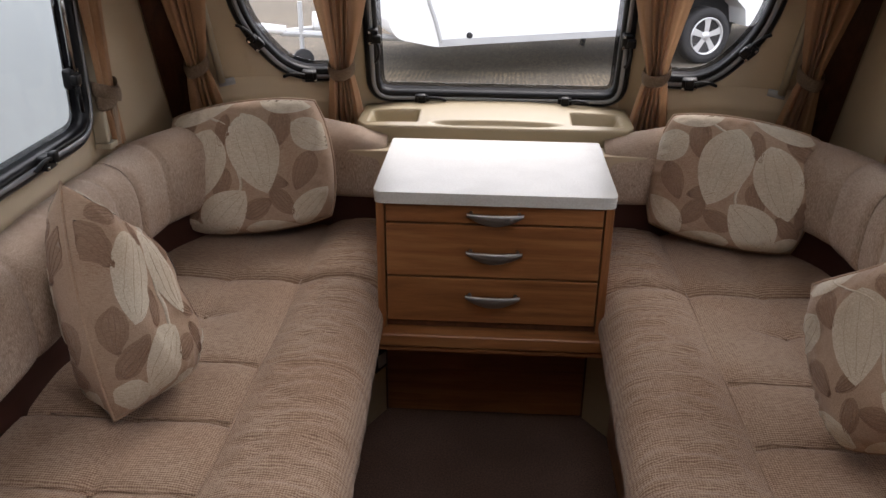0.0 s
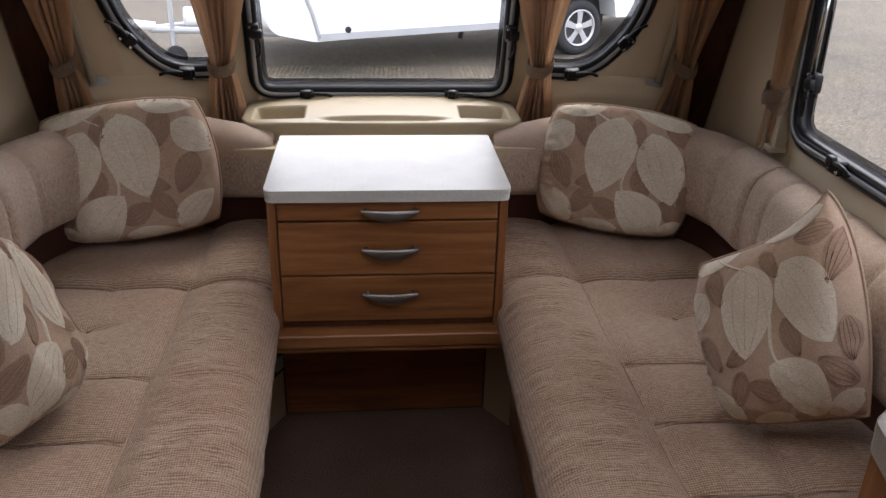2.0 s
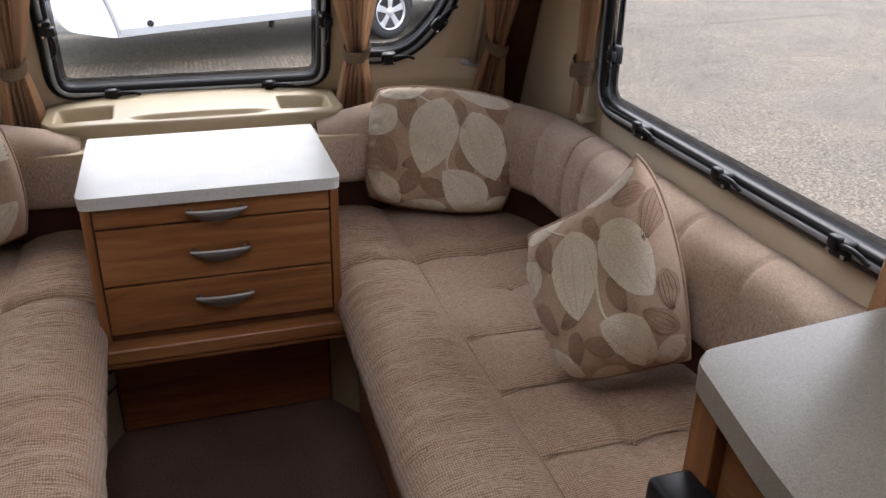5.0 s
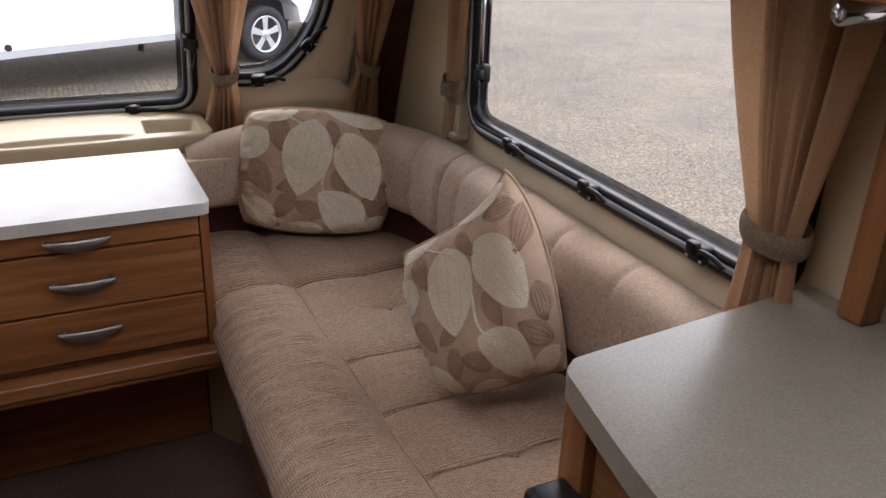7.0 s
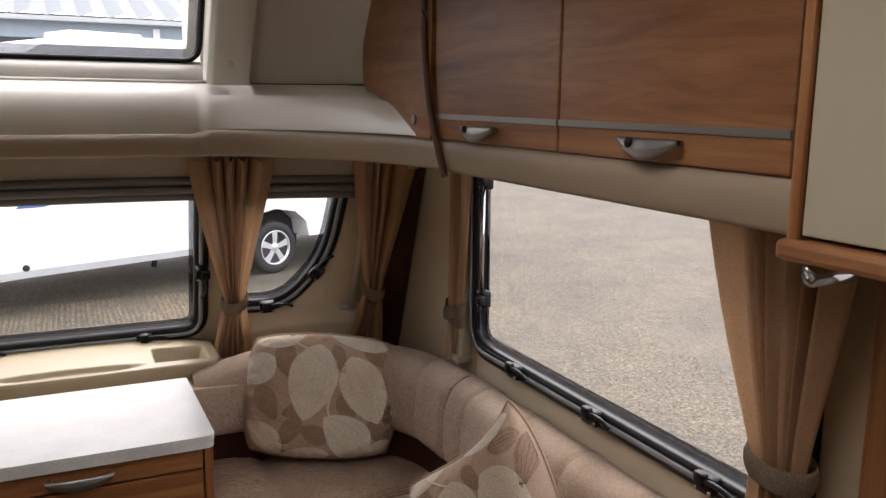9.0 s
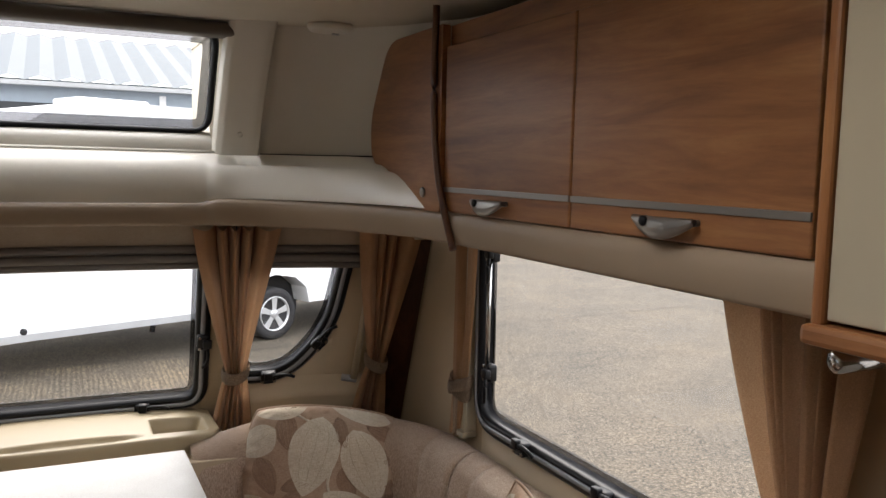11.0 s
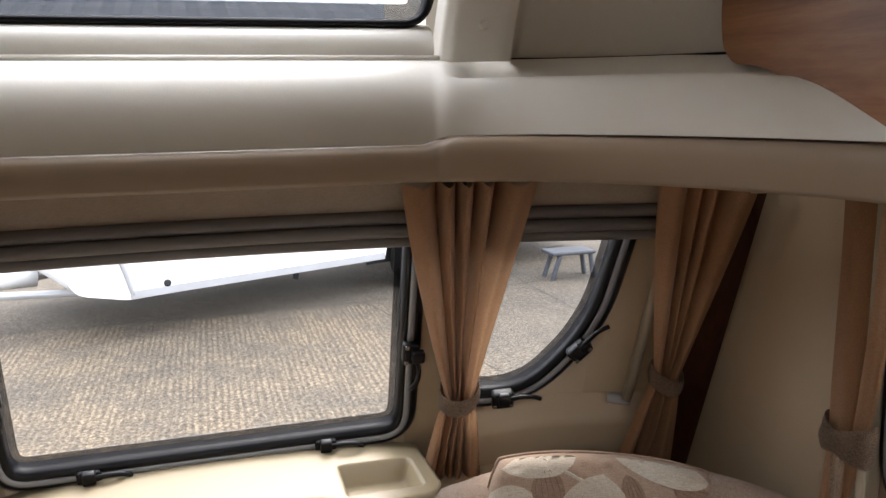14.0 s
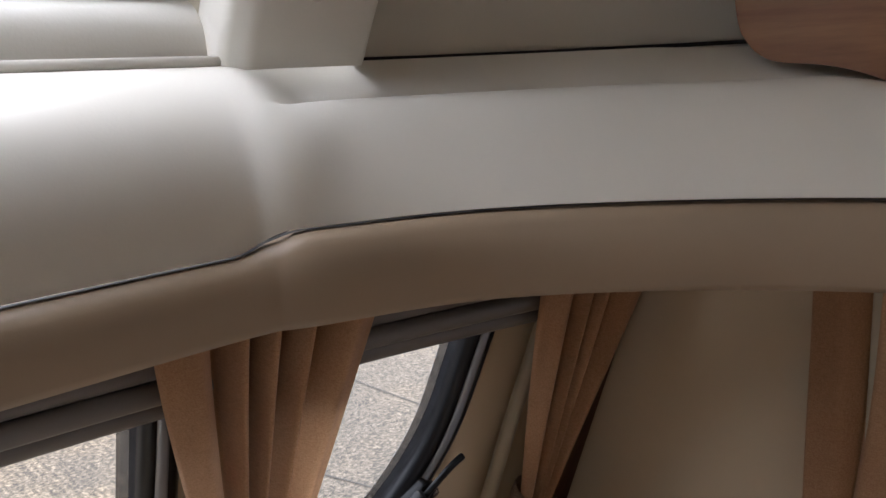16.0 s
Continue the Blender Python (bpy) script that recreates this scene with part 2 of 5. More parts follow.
M_WHITE = plain("white_gelcoat", (0.82, 0.83, 0.84), 0.25, grain=40, depth=0.01, drift=0.03)
# white body darkened in colour to cut the light it bounces in
M_NEAR = plain("dimmed_bluish_gelcoat", (0.3, 0.34, 0.36), 0.3, grain=40, depth=0.01, drift=0.05)
M_GREYLINE = plain("grey_trim", (0.4, 0.41, 0.42), 0.45)
M_TYRE = plain("tyre_rubber", (0.018, 0.018, 0.02), 0.8)
M_ALLOY = plain("alloy", (0.62, 0.63, 0.65), 0.35, 0.7)
M_ORANGE = plain("amber_lens", (0.75, 0.2, 0.02), 0.25)
M_BLUE = plain("blue_decal", (0.05, 0.12, 0.3), 0.35)
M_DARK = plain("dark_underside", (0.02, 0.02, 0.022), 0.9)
M_STOOL = plain("dark_grey_plastic", (0.045, 0.05, 0.06), 0.5)
M_JOINT = plain("joint_dirt", (0.05, 0.044, 0.036), 0.9)
M_SHED = plain("blue_grey_cladding", (0.33, 0.39, 0.45), 0.6, grain=8)
M_ROOF = plain("pale_roof_sheet", (0.13, 0.15, 0.165), 0.7, grain=6)
M_SHEDDARK = plain("dark_doorway", (0.05, 0.055, 0.06), 0.8)


# ---- mesh helpers ----
ROOT = {}


def thing(name, loc, label="", category="", group="", kind=""):
    e = new(name)
    e.location = loc
    ROOT[e] = Vector(loc)
    return tagged(e, label, category, group, kind)


def finish(bm, mat, smooth, mesh_name):
    bmesh.ops.recalc_face_normals(bm, faces=bm.faces)
    me = bpy.data.meshes.new(mesh_name)
    for f in bm.faces:
        f.smooth = smooth
    bm.to_mesh(me)
    bm.free()
    me.materials.append(mat)
    return me


def part(name, bm, mat, parent, label="", smooth=False):
    """One mesh in world coordinates, hung under a thing or a part."""
    root = ROOT[parent]
    bmesh.ops.translate(bm, verts=bm.verts, vec=-root)
    ob = new(name, finish(bm, mat, smooth, name))
    ob.parent = parent
    ROOT[ob] = root
    return tagged(ob, label)


def single(name, bm, mat, label="", category="", group="", kind="", smooth=False):
    ob = new(name, finish(bm, mat, smooth, name))
    ROOT[ob] = Vector((0, 0, 0))
    return tagged(ob, label, category, group, kind)


def box(x0, x1, y0, y1, z0, z1, bev=0.003, seg=2, bm=None):
    b = bmesh.new()
    bmesh.ops.create_cube(b, size=1)
    for v in b.verts:
        v.co = Vector((x0 + (v.co.x + .5) * (x1 - x0), y0 + (v.co.y + .5) * (y1 - y0), z0 + (v.co.z + .5) * (z1 - z0)))
    if bev:
        bmesh.ops.bevel(b, geom=b.edges, offset=min(bev, 0.45 * min(abs(x1 - x0), abs(y1 - y0), abs(z1 - z0))), segments=seg, affect="EDGES", profile=0.5)
    if bm is None:
        return b
    return join(bm, b)


def join(a, b):
    me = bpy.data.meshes.new("join")
    b.to_mesh(me)
    b.free()
    a.from_mesh(me)
    bpy.data.meshes.remove(me)
    return a


def turned(bm, m):
    bmesh.ops.transform(bm, matrix=m, verts=bm.verts)
    return bm


def grid(nu, nv, fn, closed_u=False, bm=None):
    """A sheet of nu x nv cells through fn(u, v), u and v from 0 to 1."""
    bm = bm or bmesh.new()
    cols = nu if closed_u else nu + 1
    vs = [[bm.verts.new(fn(i / nu, j / nv)) for j in range(nv + 1)] for i in range(cols)]
    for i in range(nu):
        for j in range(nv):
            a, b = vs[i], vs[(i + 1) % cols]
            bm.faces.new((a[j], b[j], b[j + 1], a[j + 1]))
    return bm


def tube(points, radius, sides=10, closed=False, caps=True, flat=1.0):
    """A round bar along points; flat squeezes it along z."""
    bm = bmesh.new()
    pts = [Vector(p) for p in points]
    rings = []
    for i, p in enumerate(pts):
        a = pts[i - 1] if (i or closed) else p
        b = pts[(i + 1) % len(pts)] if (i + 1 < len(pts) or closed) else p
        d = (b - a).normalized()
        side = d.cross(Vector((0, 0, 1)))
        side = side.normalized() if side.length > 0.05 else d.cross(Vector((0, 1, 0))).normalized()
        up = side.cross(d)
        rings.append([bm.verts.new(p + radius * (math.cos(k * math.tau / sides) * side + flat * math.sin(k * math.tau / sides) * up)) for k in range(sides)])
    n = len(rings)
    for i in range(n if closed else n - 1):
        for k in range(sides):
            bm.faces.new((rings[i][k], rings[i][(k + 1) % sides], rings[(i + 1) % n][(k + 1) % sides], rings[(i + 1) % n][k]))
    if caps and not closed:
        bm.faces.new(rings[0])
        bm.faces.new(rings[-1])
    return bm


def lathe(profile, m, sides=24):
    """Rings of (radius, height) turned about z, then posed."""
    bm = bmesh.new()
    rings = [[bm.verts.new(m @ Vector((r * math.cos(k * math.tau / sides), r * math.sin(k * math.tau / sides), h))) for k in range(sides)] for r, h in profile]
    for a, b in zip(rings, rings[1:]):
        for k in range(sides):
            bm.faces.new((a[k], a[(k + 1) % sides], b[(k + 1) % sides], b[k]))
    bm.faces.new(rings[0])
    bm.faces.new(rings[-1])
    return bm


def plate(outline, m, depth, bev=0.0):
    """A flat plate of that depth with its outline in x, y, posed."""
    bm = bmesh.new()
    lo = [bm.verts.new((x, y, 0)) for x, y in outline]
    hi = [bm.verts.new((x, y, depth)) for x, y in outline]
    bm.faces.new(lo)
    bm.faces.new(hi)
    n = len(lo)
    for i in range(n):
        bm.faces.new((lo[i], lo[(i + 1) % n], hi[(i + 1) % n], hi[i]))
    if bev:
        bmesh.ops.bevel(bm, geom=[e for e in bm.edges if abs(e.verts[0].co.z - e.verts[1].co.z) < 1e-6], offset=bev, segments=2, affect="EDGES", profile=0.5)
    return turned(bm, m)


def rounded(points, radii, steps=8):
    """A polygon with its corners rounded by arcs."""
    out, n = [], len(points)
    for i in range(n):
        p, a, b = (Vector((*points[k], 0)) for k in (i, i - 1, (i + 1) % n))
        u, w = (a - p), (b - p)
        r = min(radii[i], 0.49 * u.length, 0.49 * w.length)
        s, e = p + u.normalized() * r, p + w.normalized() * r
        for k in range(steps + 1):
            q = k / steps
            out.append(tuple(((1 - q) ** 2 * s + 2 * q * (1 - q) * p + q * q * e)[:2]))
    return out


def catmull(pts, n):
    """A smooth line through points, n steps a span."""
    P = [Vector(p) for p in pts]
    P = [2 * P[0] - P[1]] + P + [2 * P[-1] - P[-2]]
    out = []
    for i in range(1, len(P) - 2):
        for k in range(n):
            t = k / n
            a, b, c, d = P[i - 1:i + 3]
            out.append(0.5 * (2 * b + (c - a) * t + (2 * a - 5 * b + 4 * c - d) * t * t + (3 * b - a - 3 * c + d) * t ** 3))
    out.append(P[-2])
    return out


def bump(d, w):
    return math.exp(-(d / w) ** 2)


# ---- the shell ----
HALF, REAR, CEIL = 1.0, -4.2, 1.88


def front_y(x, z):
    return 0.76 - 0.35 * (z - 0.82) - 0.17 * x * x


def on_front(a, z, off=0.0):
    """A point of the bowed, leaning front wall, off metres into the room."""
    y = front_y(a, z)
    n = Vector((-0.34 * a, -1, -0.35)).normalized()
    return Vector((a, y, z)) + n * off


def on_side(s):
    def at(a, z, off=0.0):
        return Vector((s * (HALF - off), a, z))
    return at


def span(outline, a):
    """Lowest and highest place of an outline over a."""
    zs = []
    n = len(outline)
    for i in range(n):
        (x0, z0), (x1, z1) = outline[i], outline[(i + 1) % n]
        if (x0 - a) * (x1 - a) <= 0 and x0 != x1:
            zs.append(z0 + (z1 - z0) * (a - x0) / (x1 - x0))
    return (min(zs), max(zs)) if len(zs) > 1 else None


def wall(name, at, a0, a1, z0, z1, holes, mat, label, thick=0.03):
    """A wall skinned in narrow strips round its openings, inner and outer face."""
    bm = bmesh.new()
    stations = [a0 + (a1 - a0) * i / 220 for i in range(221)]
    for b, c in zip(stations, stations[1:]):
        gaps = sorted(g for g in (span(h, (b + c) / 2) for h in holes) if g)
        lo = z0
        pieces = []
        for g in gaps:
            pieces.append((lo, g[0]))
            lo = g[1]
        pieces.append((lo, z1))
        for p, q in pieces:
            if q - p < 0.002:
                continue
            k = max(1, round((q - p) / 0.25))
            for i in range(k):
                u, v = p + (q - p) * i / k, p + (q - p) * (i + 1) / k
                inner = [bm.verts.new(at(*e)) for e in ((b, u), (c, u), (c, v), (b, v))]
                bm.faces.new(inner)
            outer = [bm.verts.new(at(e[0], e[1], -thick)) for e in ((b, p), (c, p), (c, q), (b, q))]
            bm.faces.new(outer)
            for r in (p, q):
                rim = [bm.verts.new(e) for e in (at(b, r), at(c, r), at(c, r, -thick), at(b, r, -thick))]
                bm.faces.new(rim)
    bmesh.ops.remove_doubles(bm, verts=bm.verts, dist=0.0004)
    return single(name, bm, mat, label, "wall", kind="structure", smooth=True)


FRONT_OUT = rounded([(-0.402, 0.81), (0.398, 0.81), (0.388, 1.43), (-0.392, 1.43)], [0.08, 0.08, 0.05, 0.05])
def corner_outline(s):
    pts = [(s * x, z) for x, z in ((0.452, 0.885), (0.635, 0.885), (0.76, 1.05), (0.8, 1.43), (0.452, 1.43))]
    return rounded(pts, [0.04, 0.11, 0.13, 0.04, 0.04])
SIDE_OUT = rounded([(0.095, 0.868), (0.105, 1.43), (-1.02, 1.43), (-1.02, 0.868)], [0.1, 0.05, 0.05, 0.1])


REAR_OUT = {1: rounded([(-1.35, 1.0), (-1.35, 1.37), (-2.4, 1.37), (-2.4, 1.0)], [0.06] * 4)}


def shrink(outline, d):
    """The outline moved inwards by d."""
    n = len(outline)
    cx, cz = sum(p[0] for p in outline) / n, sum(p[1] for p in outline) / n
    out = []
    for i in range(n):
        (x0, z0), (x1, z1) = outline[i - 1], outline[(i + 1) % n]
        t = Vector((x1 - x0, z1 - z0))
        if t.length < 1e-6:
            out.append(outline[i])
            continue
        t.normalize()
        q = Vector((-t.y, t.x))
        p = Vector(outline[i])
        if q.dot(Vector((cx, cz)) - p) < 0:
            q = -q
        out.append(tuple(p + q * d))
    return out


def ring(outline, at, profile):
    """Sweeps a closed profile of (inwards, off) round an outline."""
    bm = bmesh.new()
    loops = []
    for d, off in profile:
        o = shrink(outline, d)
        loops.append([bm.verts.new(at(a, z, off)) for a, z in o])
    n, k = len(outline), len(profile)
    for j in range(k):
        A, B = loops[j], loops[(j + 1) % k]
        for i in range(n):
            bm.faces.new((A[i], A[(i + 1) % n], B[(i + 1) % n], B[i]))
    bmesh.ops.remove_doubles(bm, verts=bm.verts, dist=0.0002)
    return bm


def sheet(outline, at, off, cells=60):
    lo, hi = min(p[0] for p in outline) + 1e-4, max(p[0] for p in outline) - 1e-4
    def fn(u, v):
        a = lo + (hi - lo) * u
        z0, z1 = span(outline, a)
        return at(a, z0 + (z1 - z0) * v, off)
    return grid(cells, 6, fn)


RUBBER = [(-0.004, 0.0), (-0.004, 0.008), (0.003, 0.016), (0.012, 0.018), (0.017, 0.013), (0.021, 0.013), (0.026, 0.019), (0.034, 0.016), (0.038, 0.004), (0.038, -0.02), (0.0, -0.02)]


def window(name, at, outline, label):
    e = thing(name, at(*outline[0]), label, "window", kind="structure")
    part("window_frame", ring(outline, at, RUBBER), M_BLACK, e, "black rubber window frame", True)
    part("bead", ring(outline, at, [(0.011, 0.015), (0.012, 0.0195), (0.016, 0.0215), (0.021, 0.021), (0.0245, 0.0195), (0.025, 0.015)]), M_BEAD, e, "glossy bead in the frame, grey lightened for its bright band", True)
    inner = shrink(outline, 0.02)
    pane = part("pane", sheet(inner, at, -0.022), M_PANE, e, "clear acrylic pane", True)
    pane.visible_shadow = False
    edge = part("pane_border", ring(shrink(outline, 0.036), at, [(0, -0.019), (0.015, -0.019), (0.015, -0.0205), (0, -0.0205)]), M_PANEEDGE, e, "smoked border of the pane", True)
    edge.visible_shadow = False
    return e


def window_catch(win, at, a, z, along, flip=1):
    """A black catch: block on the frame, pivot, lever; along is the lever's angle in the wall."""
    c, s = math.cos(radians(along)), math.sin(radians(along))
    def m(u, v, off):
        u, v = u * 1.3, v * 1.3
        return at(a + u * c - v * s, z + u * s + v * c, off * 1.15)
    def lump(u0, u1, v0, v1, o0, o1):
        b = bmesh.new()
        bmesh.ops.create_cube(b, size=1)
        bmesh.ops.bevel(b, geom=b.edges, offset=0.14, segments=2, affect="EDGES", profile=0.5)
        for v in b.verts:
            p = v.co + Vector((.5, .5, .5))
            v.co = m(u0 + p.x * (u1 - u0), v0 + p.y * (v1 - v0), o0 + p.z * (o1 - o0))
        return b
    b = part("catch", lump(-0.017, 0.017, -0.012, 0.014, 0.008, 0.03), M_CATCH, win, "black plastic window catch", True)
    hook = catmull([(0.0, 0.006, 0.032), (0.022 * flip, 0.013, 0.038), (0.044 * flip, 0.011, 0.037), (0.058 * flip, 0.003, 0.033)], 5)
    part("lever", tube([m(p.x, p.y, p.z) for p in hook], 0.0048, 8), M_CATCH, b, smooth=True)
    part("pivot", lump(-0.009, 0.009, 0.001, 0.02, 0.028, 0.042), M_CATCH, b, smooth=True)
    for k in (-1, 1):
        part("screw", lump(k * 0.013 - 0.003, k * 0.013 + 0.003, -0.009, -0.003, 0.029, 0.032), M_CHROME, b, smooth=True)


def build_shell():
    corner_r, corner_l = corner_outline(1), corner_outline(-1)
    def hole(o):
        return shrink(o, 0.018)
    wall("wall_front", on_front, -HALF, HALF, 0.0, 1.45, [hole(FRONT_OUT), hole(corner_r), hole(corner_l)], M_CREAM, "cream front wall bowed round three windows")
    for s, nm in ((1, "wall_right"), (-1, "wall_left")):
        wall(nm, on_side(s), REAR, 0.72, 0.0, CEIL + 0.02, [hole(SIDE_OUT), *([hole(REAR_OUT[s])] if s in REAR_OUT else [])], M_CREAM, "cream side wall of the caravan with a long window")
    single("wall_rear", box(-HALF - 0.03, HALF + 0.03, REAR - 0.04, REAR, 0, CEIL + 0.02, 0), M_CREAM, "plain cream rear wall", "wall", kind="structure")
    single("floor", box(-HALF - 0.03, HALF + 0.03, REAR, 0.9, -0.05, 0.0, 0), M_CARPET, "dark brown carpeted floor", "floor", kind="structure")
    w = window("window_1", on_front, FRONT_OUT, "wide front window in a black rubber frame")
    for a, f in ((-0.235, 1), (0.215, 1)):
        window_catch(w, on_front, a, 0.826, 0, f)
    for s in (-1, 1):
        window_catch(w, on_front, s * 0.376, 1.035, -90 if s > 0 else -90)
    for s, nm in ((1, "window_2"), (-1, "window_3")):
        w = window(nm, on_front, corner_outline(s), "small curved corner window in a black rubber frame")
        window_catch(w, on_front, s * 0.575, 0.908, 4 * s, s)
        window_catch(w, on_front, s * 0.715, 1.02, 52 * s, s)
        window_catch(w, on_front, s * 0.468, 1.035, -90)
    for s, nm in ((1, "window_4"), (-1, "window_5")):
        at = on_side(s)
        w = window(nm, at, SIDE_OUT, "long side window in a black rubber frame")
        for a in (-0.17, -0.49, -0.825):
            window_catch(w, at, a, 0.89, 0, -1)
        window_catch(w, at, 0.0, 1.035, 90, -1)
        window_catch(w, at, 0.0, 1.34, 90, -1)
        part("stay", tube([at(0.0, 1.05, 0.03), at(0.0, 1.33, 0.03)], 0.006), M_CHROME, w, "chrome window stay rod", True)
    # openings behind the eye, unseen and assumed: a kitchen window and a roof light
    for s, nm in ((1, "window_7"),):
        window(nm, on_side(s), REAR_OUT[s], "assumed kitchen window, out of view, in a black rubber frame")
    # dark wood strips in the two front corners
    for s in (-1, 1):
        bm = grid(2, 8, lambda u, v: on_front(s * (0.915 + 0.08 * u), 0.5 + 0.92 * v, 0.012))
        bmesh.ops.solidify(bm, geom=bm.faces[:], thickness=0.01)
        single("trim", bm, M_WOODDARK, "dark wood strip in the wall corner", "trim", kind="structure")


build_shell()


# ---- pelmet, cove, skylight and ceiling ----
def edge_plan():
    """Front edge of the pelmet in plan, from the middle to the locker's rib."""
    return catmull([(0, 0.29, 0), (0.16, 0.29, 0), (0.31, 0.289, 0), (0.352, 0.275, 0), (0.48, 0.216, 0), (0.6, 0.08, 0), (0.685, -0.1, 0), (0.714, -0.25, 0)], 8)


def back_plan():
    return catmull([(0, 0.4, 0), (0.16, 0.4, 0), (0.30, 0.4, 0), (0.37, 0.4, 0), (0.48, 0.37, 0), (0.6, 0.3, 0), (0.71, 0.195, 0), (0.8, 0.06, 0)], 8)


def step_z(x):
    k = min(1, max(0, (abs(x) - 0.31) / 0.042))
    return 0.013 * k * k * (3 - 2 * k)


def build_pelmet():
    E, B = edge_plan(), back_plan()
    n = len(E)
    E = [Vector((-p.x, p.y, 0)) for p in E[:0:-1]] + E
    B = [Vector((-p.x, p.y, 0)) for p in B[:0:-1]] + B
    N = len(E) - 1
    rear = Vector((0, -1, 0))
    # tan band with a rounded top, running back along both sides
    line = [Vector((-0.714, -1.2, 0)), Vector((-0.714, -0.7, 0))] + E + [Vector((0.714, -0.7, 0)), Vector((0.714, -1.2, 0))]
    prof = [(0.3, 1.392), (0.02, 1.392), (0.004, 1.394), (0.0, 1.4), (-0.002, 1.42), (0.0, 1.436), (0.005, 1.4425), (0.014, 1.446), (0.03, 1.446)]
    bm = bmesh.new()
    rows = []
    for i, p in enumerate(line):
        a, b = line[max(0, i - 1)], line[min(len(line) - 1, i + 1)]
        t = (b - a).normalized()
        out = Vector((-t.y, t.x, 0))
        row = []
        for d, z in prof:
            q = p + out * d
            if d > 0.2:
                q = Vector((max(-HALF, min(HALF, p.x + out.x * 0.32)), p.y + out.y * 0.3, 0))
                q.y = min(q.y, front_y(q.x, 1.39))
            row.append(bm.verts.new((q.x, q.y, z + (step_z(p.x) if z > 1.41 else 0))))
        rows.append(row)
    for a, b in zip(rows, rows[1:]):
        for j in range(len(prof) - 1):
            bm.faces.new((a[j], b[j], b[j + 1], a[j + 1]))
    single("pelmet", bm, M_PELMET, "tan moulded pelmet over the windows", "pelmet", kind="structure", smooth=True)
    # ivory cove above it
    def cove(u, v):
        i = min(N - 1, int(u * N))
        f = u * N - i
        e, b = E[i].lerp(E[i + 1], f), B[i].lerp(B[i + 1], f)
        x = abs(e.x)
        e = e + (b - e).normalized() * 0.015
        flat = min(1, max(0, (x - 0.345) / 0.07))
        flat = flat * flat * (3 - 2 * flat)
        ang = v * math.pi / 2
        # centre: one full round; corners: a round nose and then a shallow shelf
        across = (1 - flat) * (1 - math.cos(ang)) + flat * v
        up_c = math.sin(ang) ** 0.9
        nose = min(1, v / 0.45)
        dip = min(1, max(0, (v - 0.5) / 0.05))
        up_f = 0.74 * math.sin(nose * math.pi / 2) ** 0.85 - 0.17 * dip * dip * (3 - 2 * dip) + 0.43 * max(0, (v - 0.55) / 0.45) ** 1.2
        low = min(1, max(0, (x - 0.67) / 0.1))
        up_f = (1 - low) * up_f + low * (0.9 * v ** 0.9)
        up = (1 - flat) * up_c + flat * up_f
        p = e.lerp(b, across)
        z0 = 1.4478 + step_z(e.x)
        return Vector((p.x, p.y, z0 + (1.572 - z0) * up))
    single("cove", grid(2 * N, 60, cove), M_COVE, "smooth ivory moulded cove above the pelmet", "cove", kind="structure", smooth=True)
    single("pelmet_joint", grid(N, 1, lambda u, v: E[round(u * N)] + (B[round(u * N)] - E[round(u * N)]).normalized() * (0.0125 + 0.006 * v) + Vector((0, 0, 1.4468 + step_z(E[round(u * N)].x)))), M_DARK, "thin dark joint between pelmet and cove", "joint", kind="structure")
    # skylight: sill, deep reveal, dark frame and pane
    sk = thing("window_6", (0, 0.4, 1.6), "sloping skylight with a dark edge over the front window", "skylight", kind="structure")
    part("window_sill", grid(24, 8, lambda u, v: Vector((-0.36 + 0.72 * u, 0.398 + 0.012 * math.sin(v * math.pi) * -1 + 0.035 * v, 1.572 + 0.056 * v + 0.008 * math.sin(v * math.pi)))), M_COVE, sk, "ivory skylight sill", True)
    part("bead", tube([(-0.37, 0.394, 1.575), (0, 0.394, 1.575), (0.37, 0.394, 1.575)], 0.0045, 8), M_COVE, sk, "ivory bead along the sill", True)
    def at(a, z, off=0.0):
        k = (z - 1.625) / 0.26
        return Vector((a, 0.43 - 0.12 * k - 0.03 * k * k - off, z))
    o = rounded([(-0.362, 1.622), (0.362, 1.622), (0.362, 1.875), (-0.362, 1.875)], [0.05, 0.05, 0.05, 0.05], 8)
    part("window_frame", ring(o, at, [(0, 0), (0, 0.012), (0.006, 0.014), (0.012, 0.008), (0.014, -0.01), (0, -0.01)]), M_BLACK, sk, "black rubber skylight frame", True)
    p = part("pane", sheet(shrink(o, 0.004), at, -0.012), M_PANE, sk, "clear acrylic skylight pane", True)
    p.visible_shadow = False
    p = part("pane_border", ring(shrink(o, 0.012), at, [(0, -0.009), (0.024, -0.009), (0.024, -0.0105), (0, -0.0105)]), M_PANEEDGE, sk, "dotted dark border of the pane", True)
    p.visible_shadow = False
    part("blind_cassette", box(-0.4, 0.4, 0.2, 0.27, 1.845, 1.878, 0.012), M_GREYBAR, sk, "grey-brown roller blind cassette", True)
    # side cheeks: trim board with a rolled edge, then the dark corner recess
    for s in (-1, 1):
        def cheek(u, v):
            pts = [(0.362, 0.43), (0.366, 0.392), (0.38, 0.378), (0.40, 0.37), (0.45, 0.352), (0.468, 0.35), (0.482, 0.4), (0.56, 0.385), (0.66, 0.325), (0.74, 0.23), (0.82, 0.08), (0.86, -0.1)]
            k = u * (len(pts) - 1)
            i = min(len(pts) - 2, int(k))
            x, y = (pts[i][j] + (pts[i + 1][j] - pts[i][j]) * (k - i) for j in (0, 1))
            lean = 0.15 * v + 0.05 * v * v
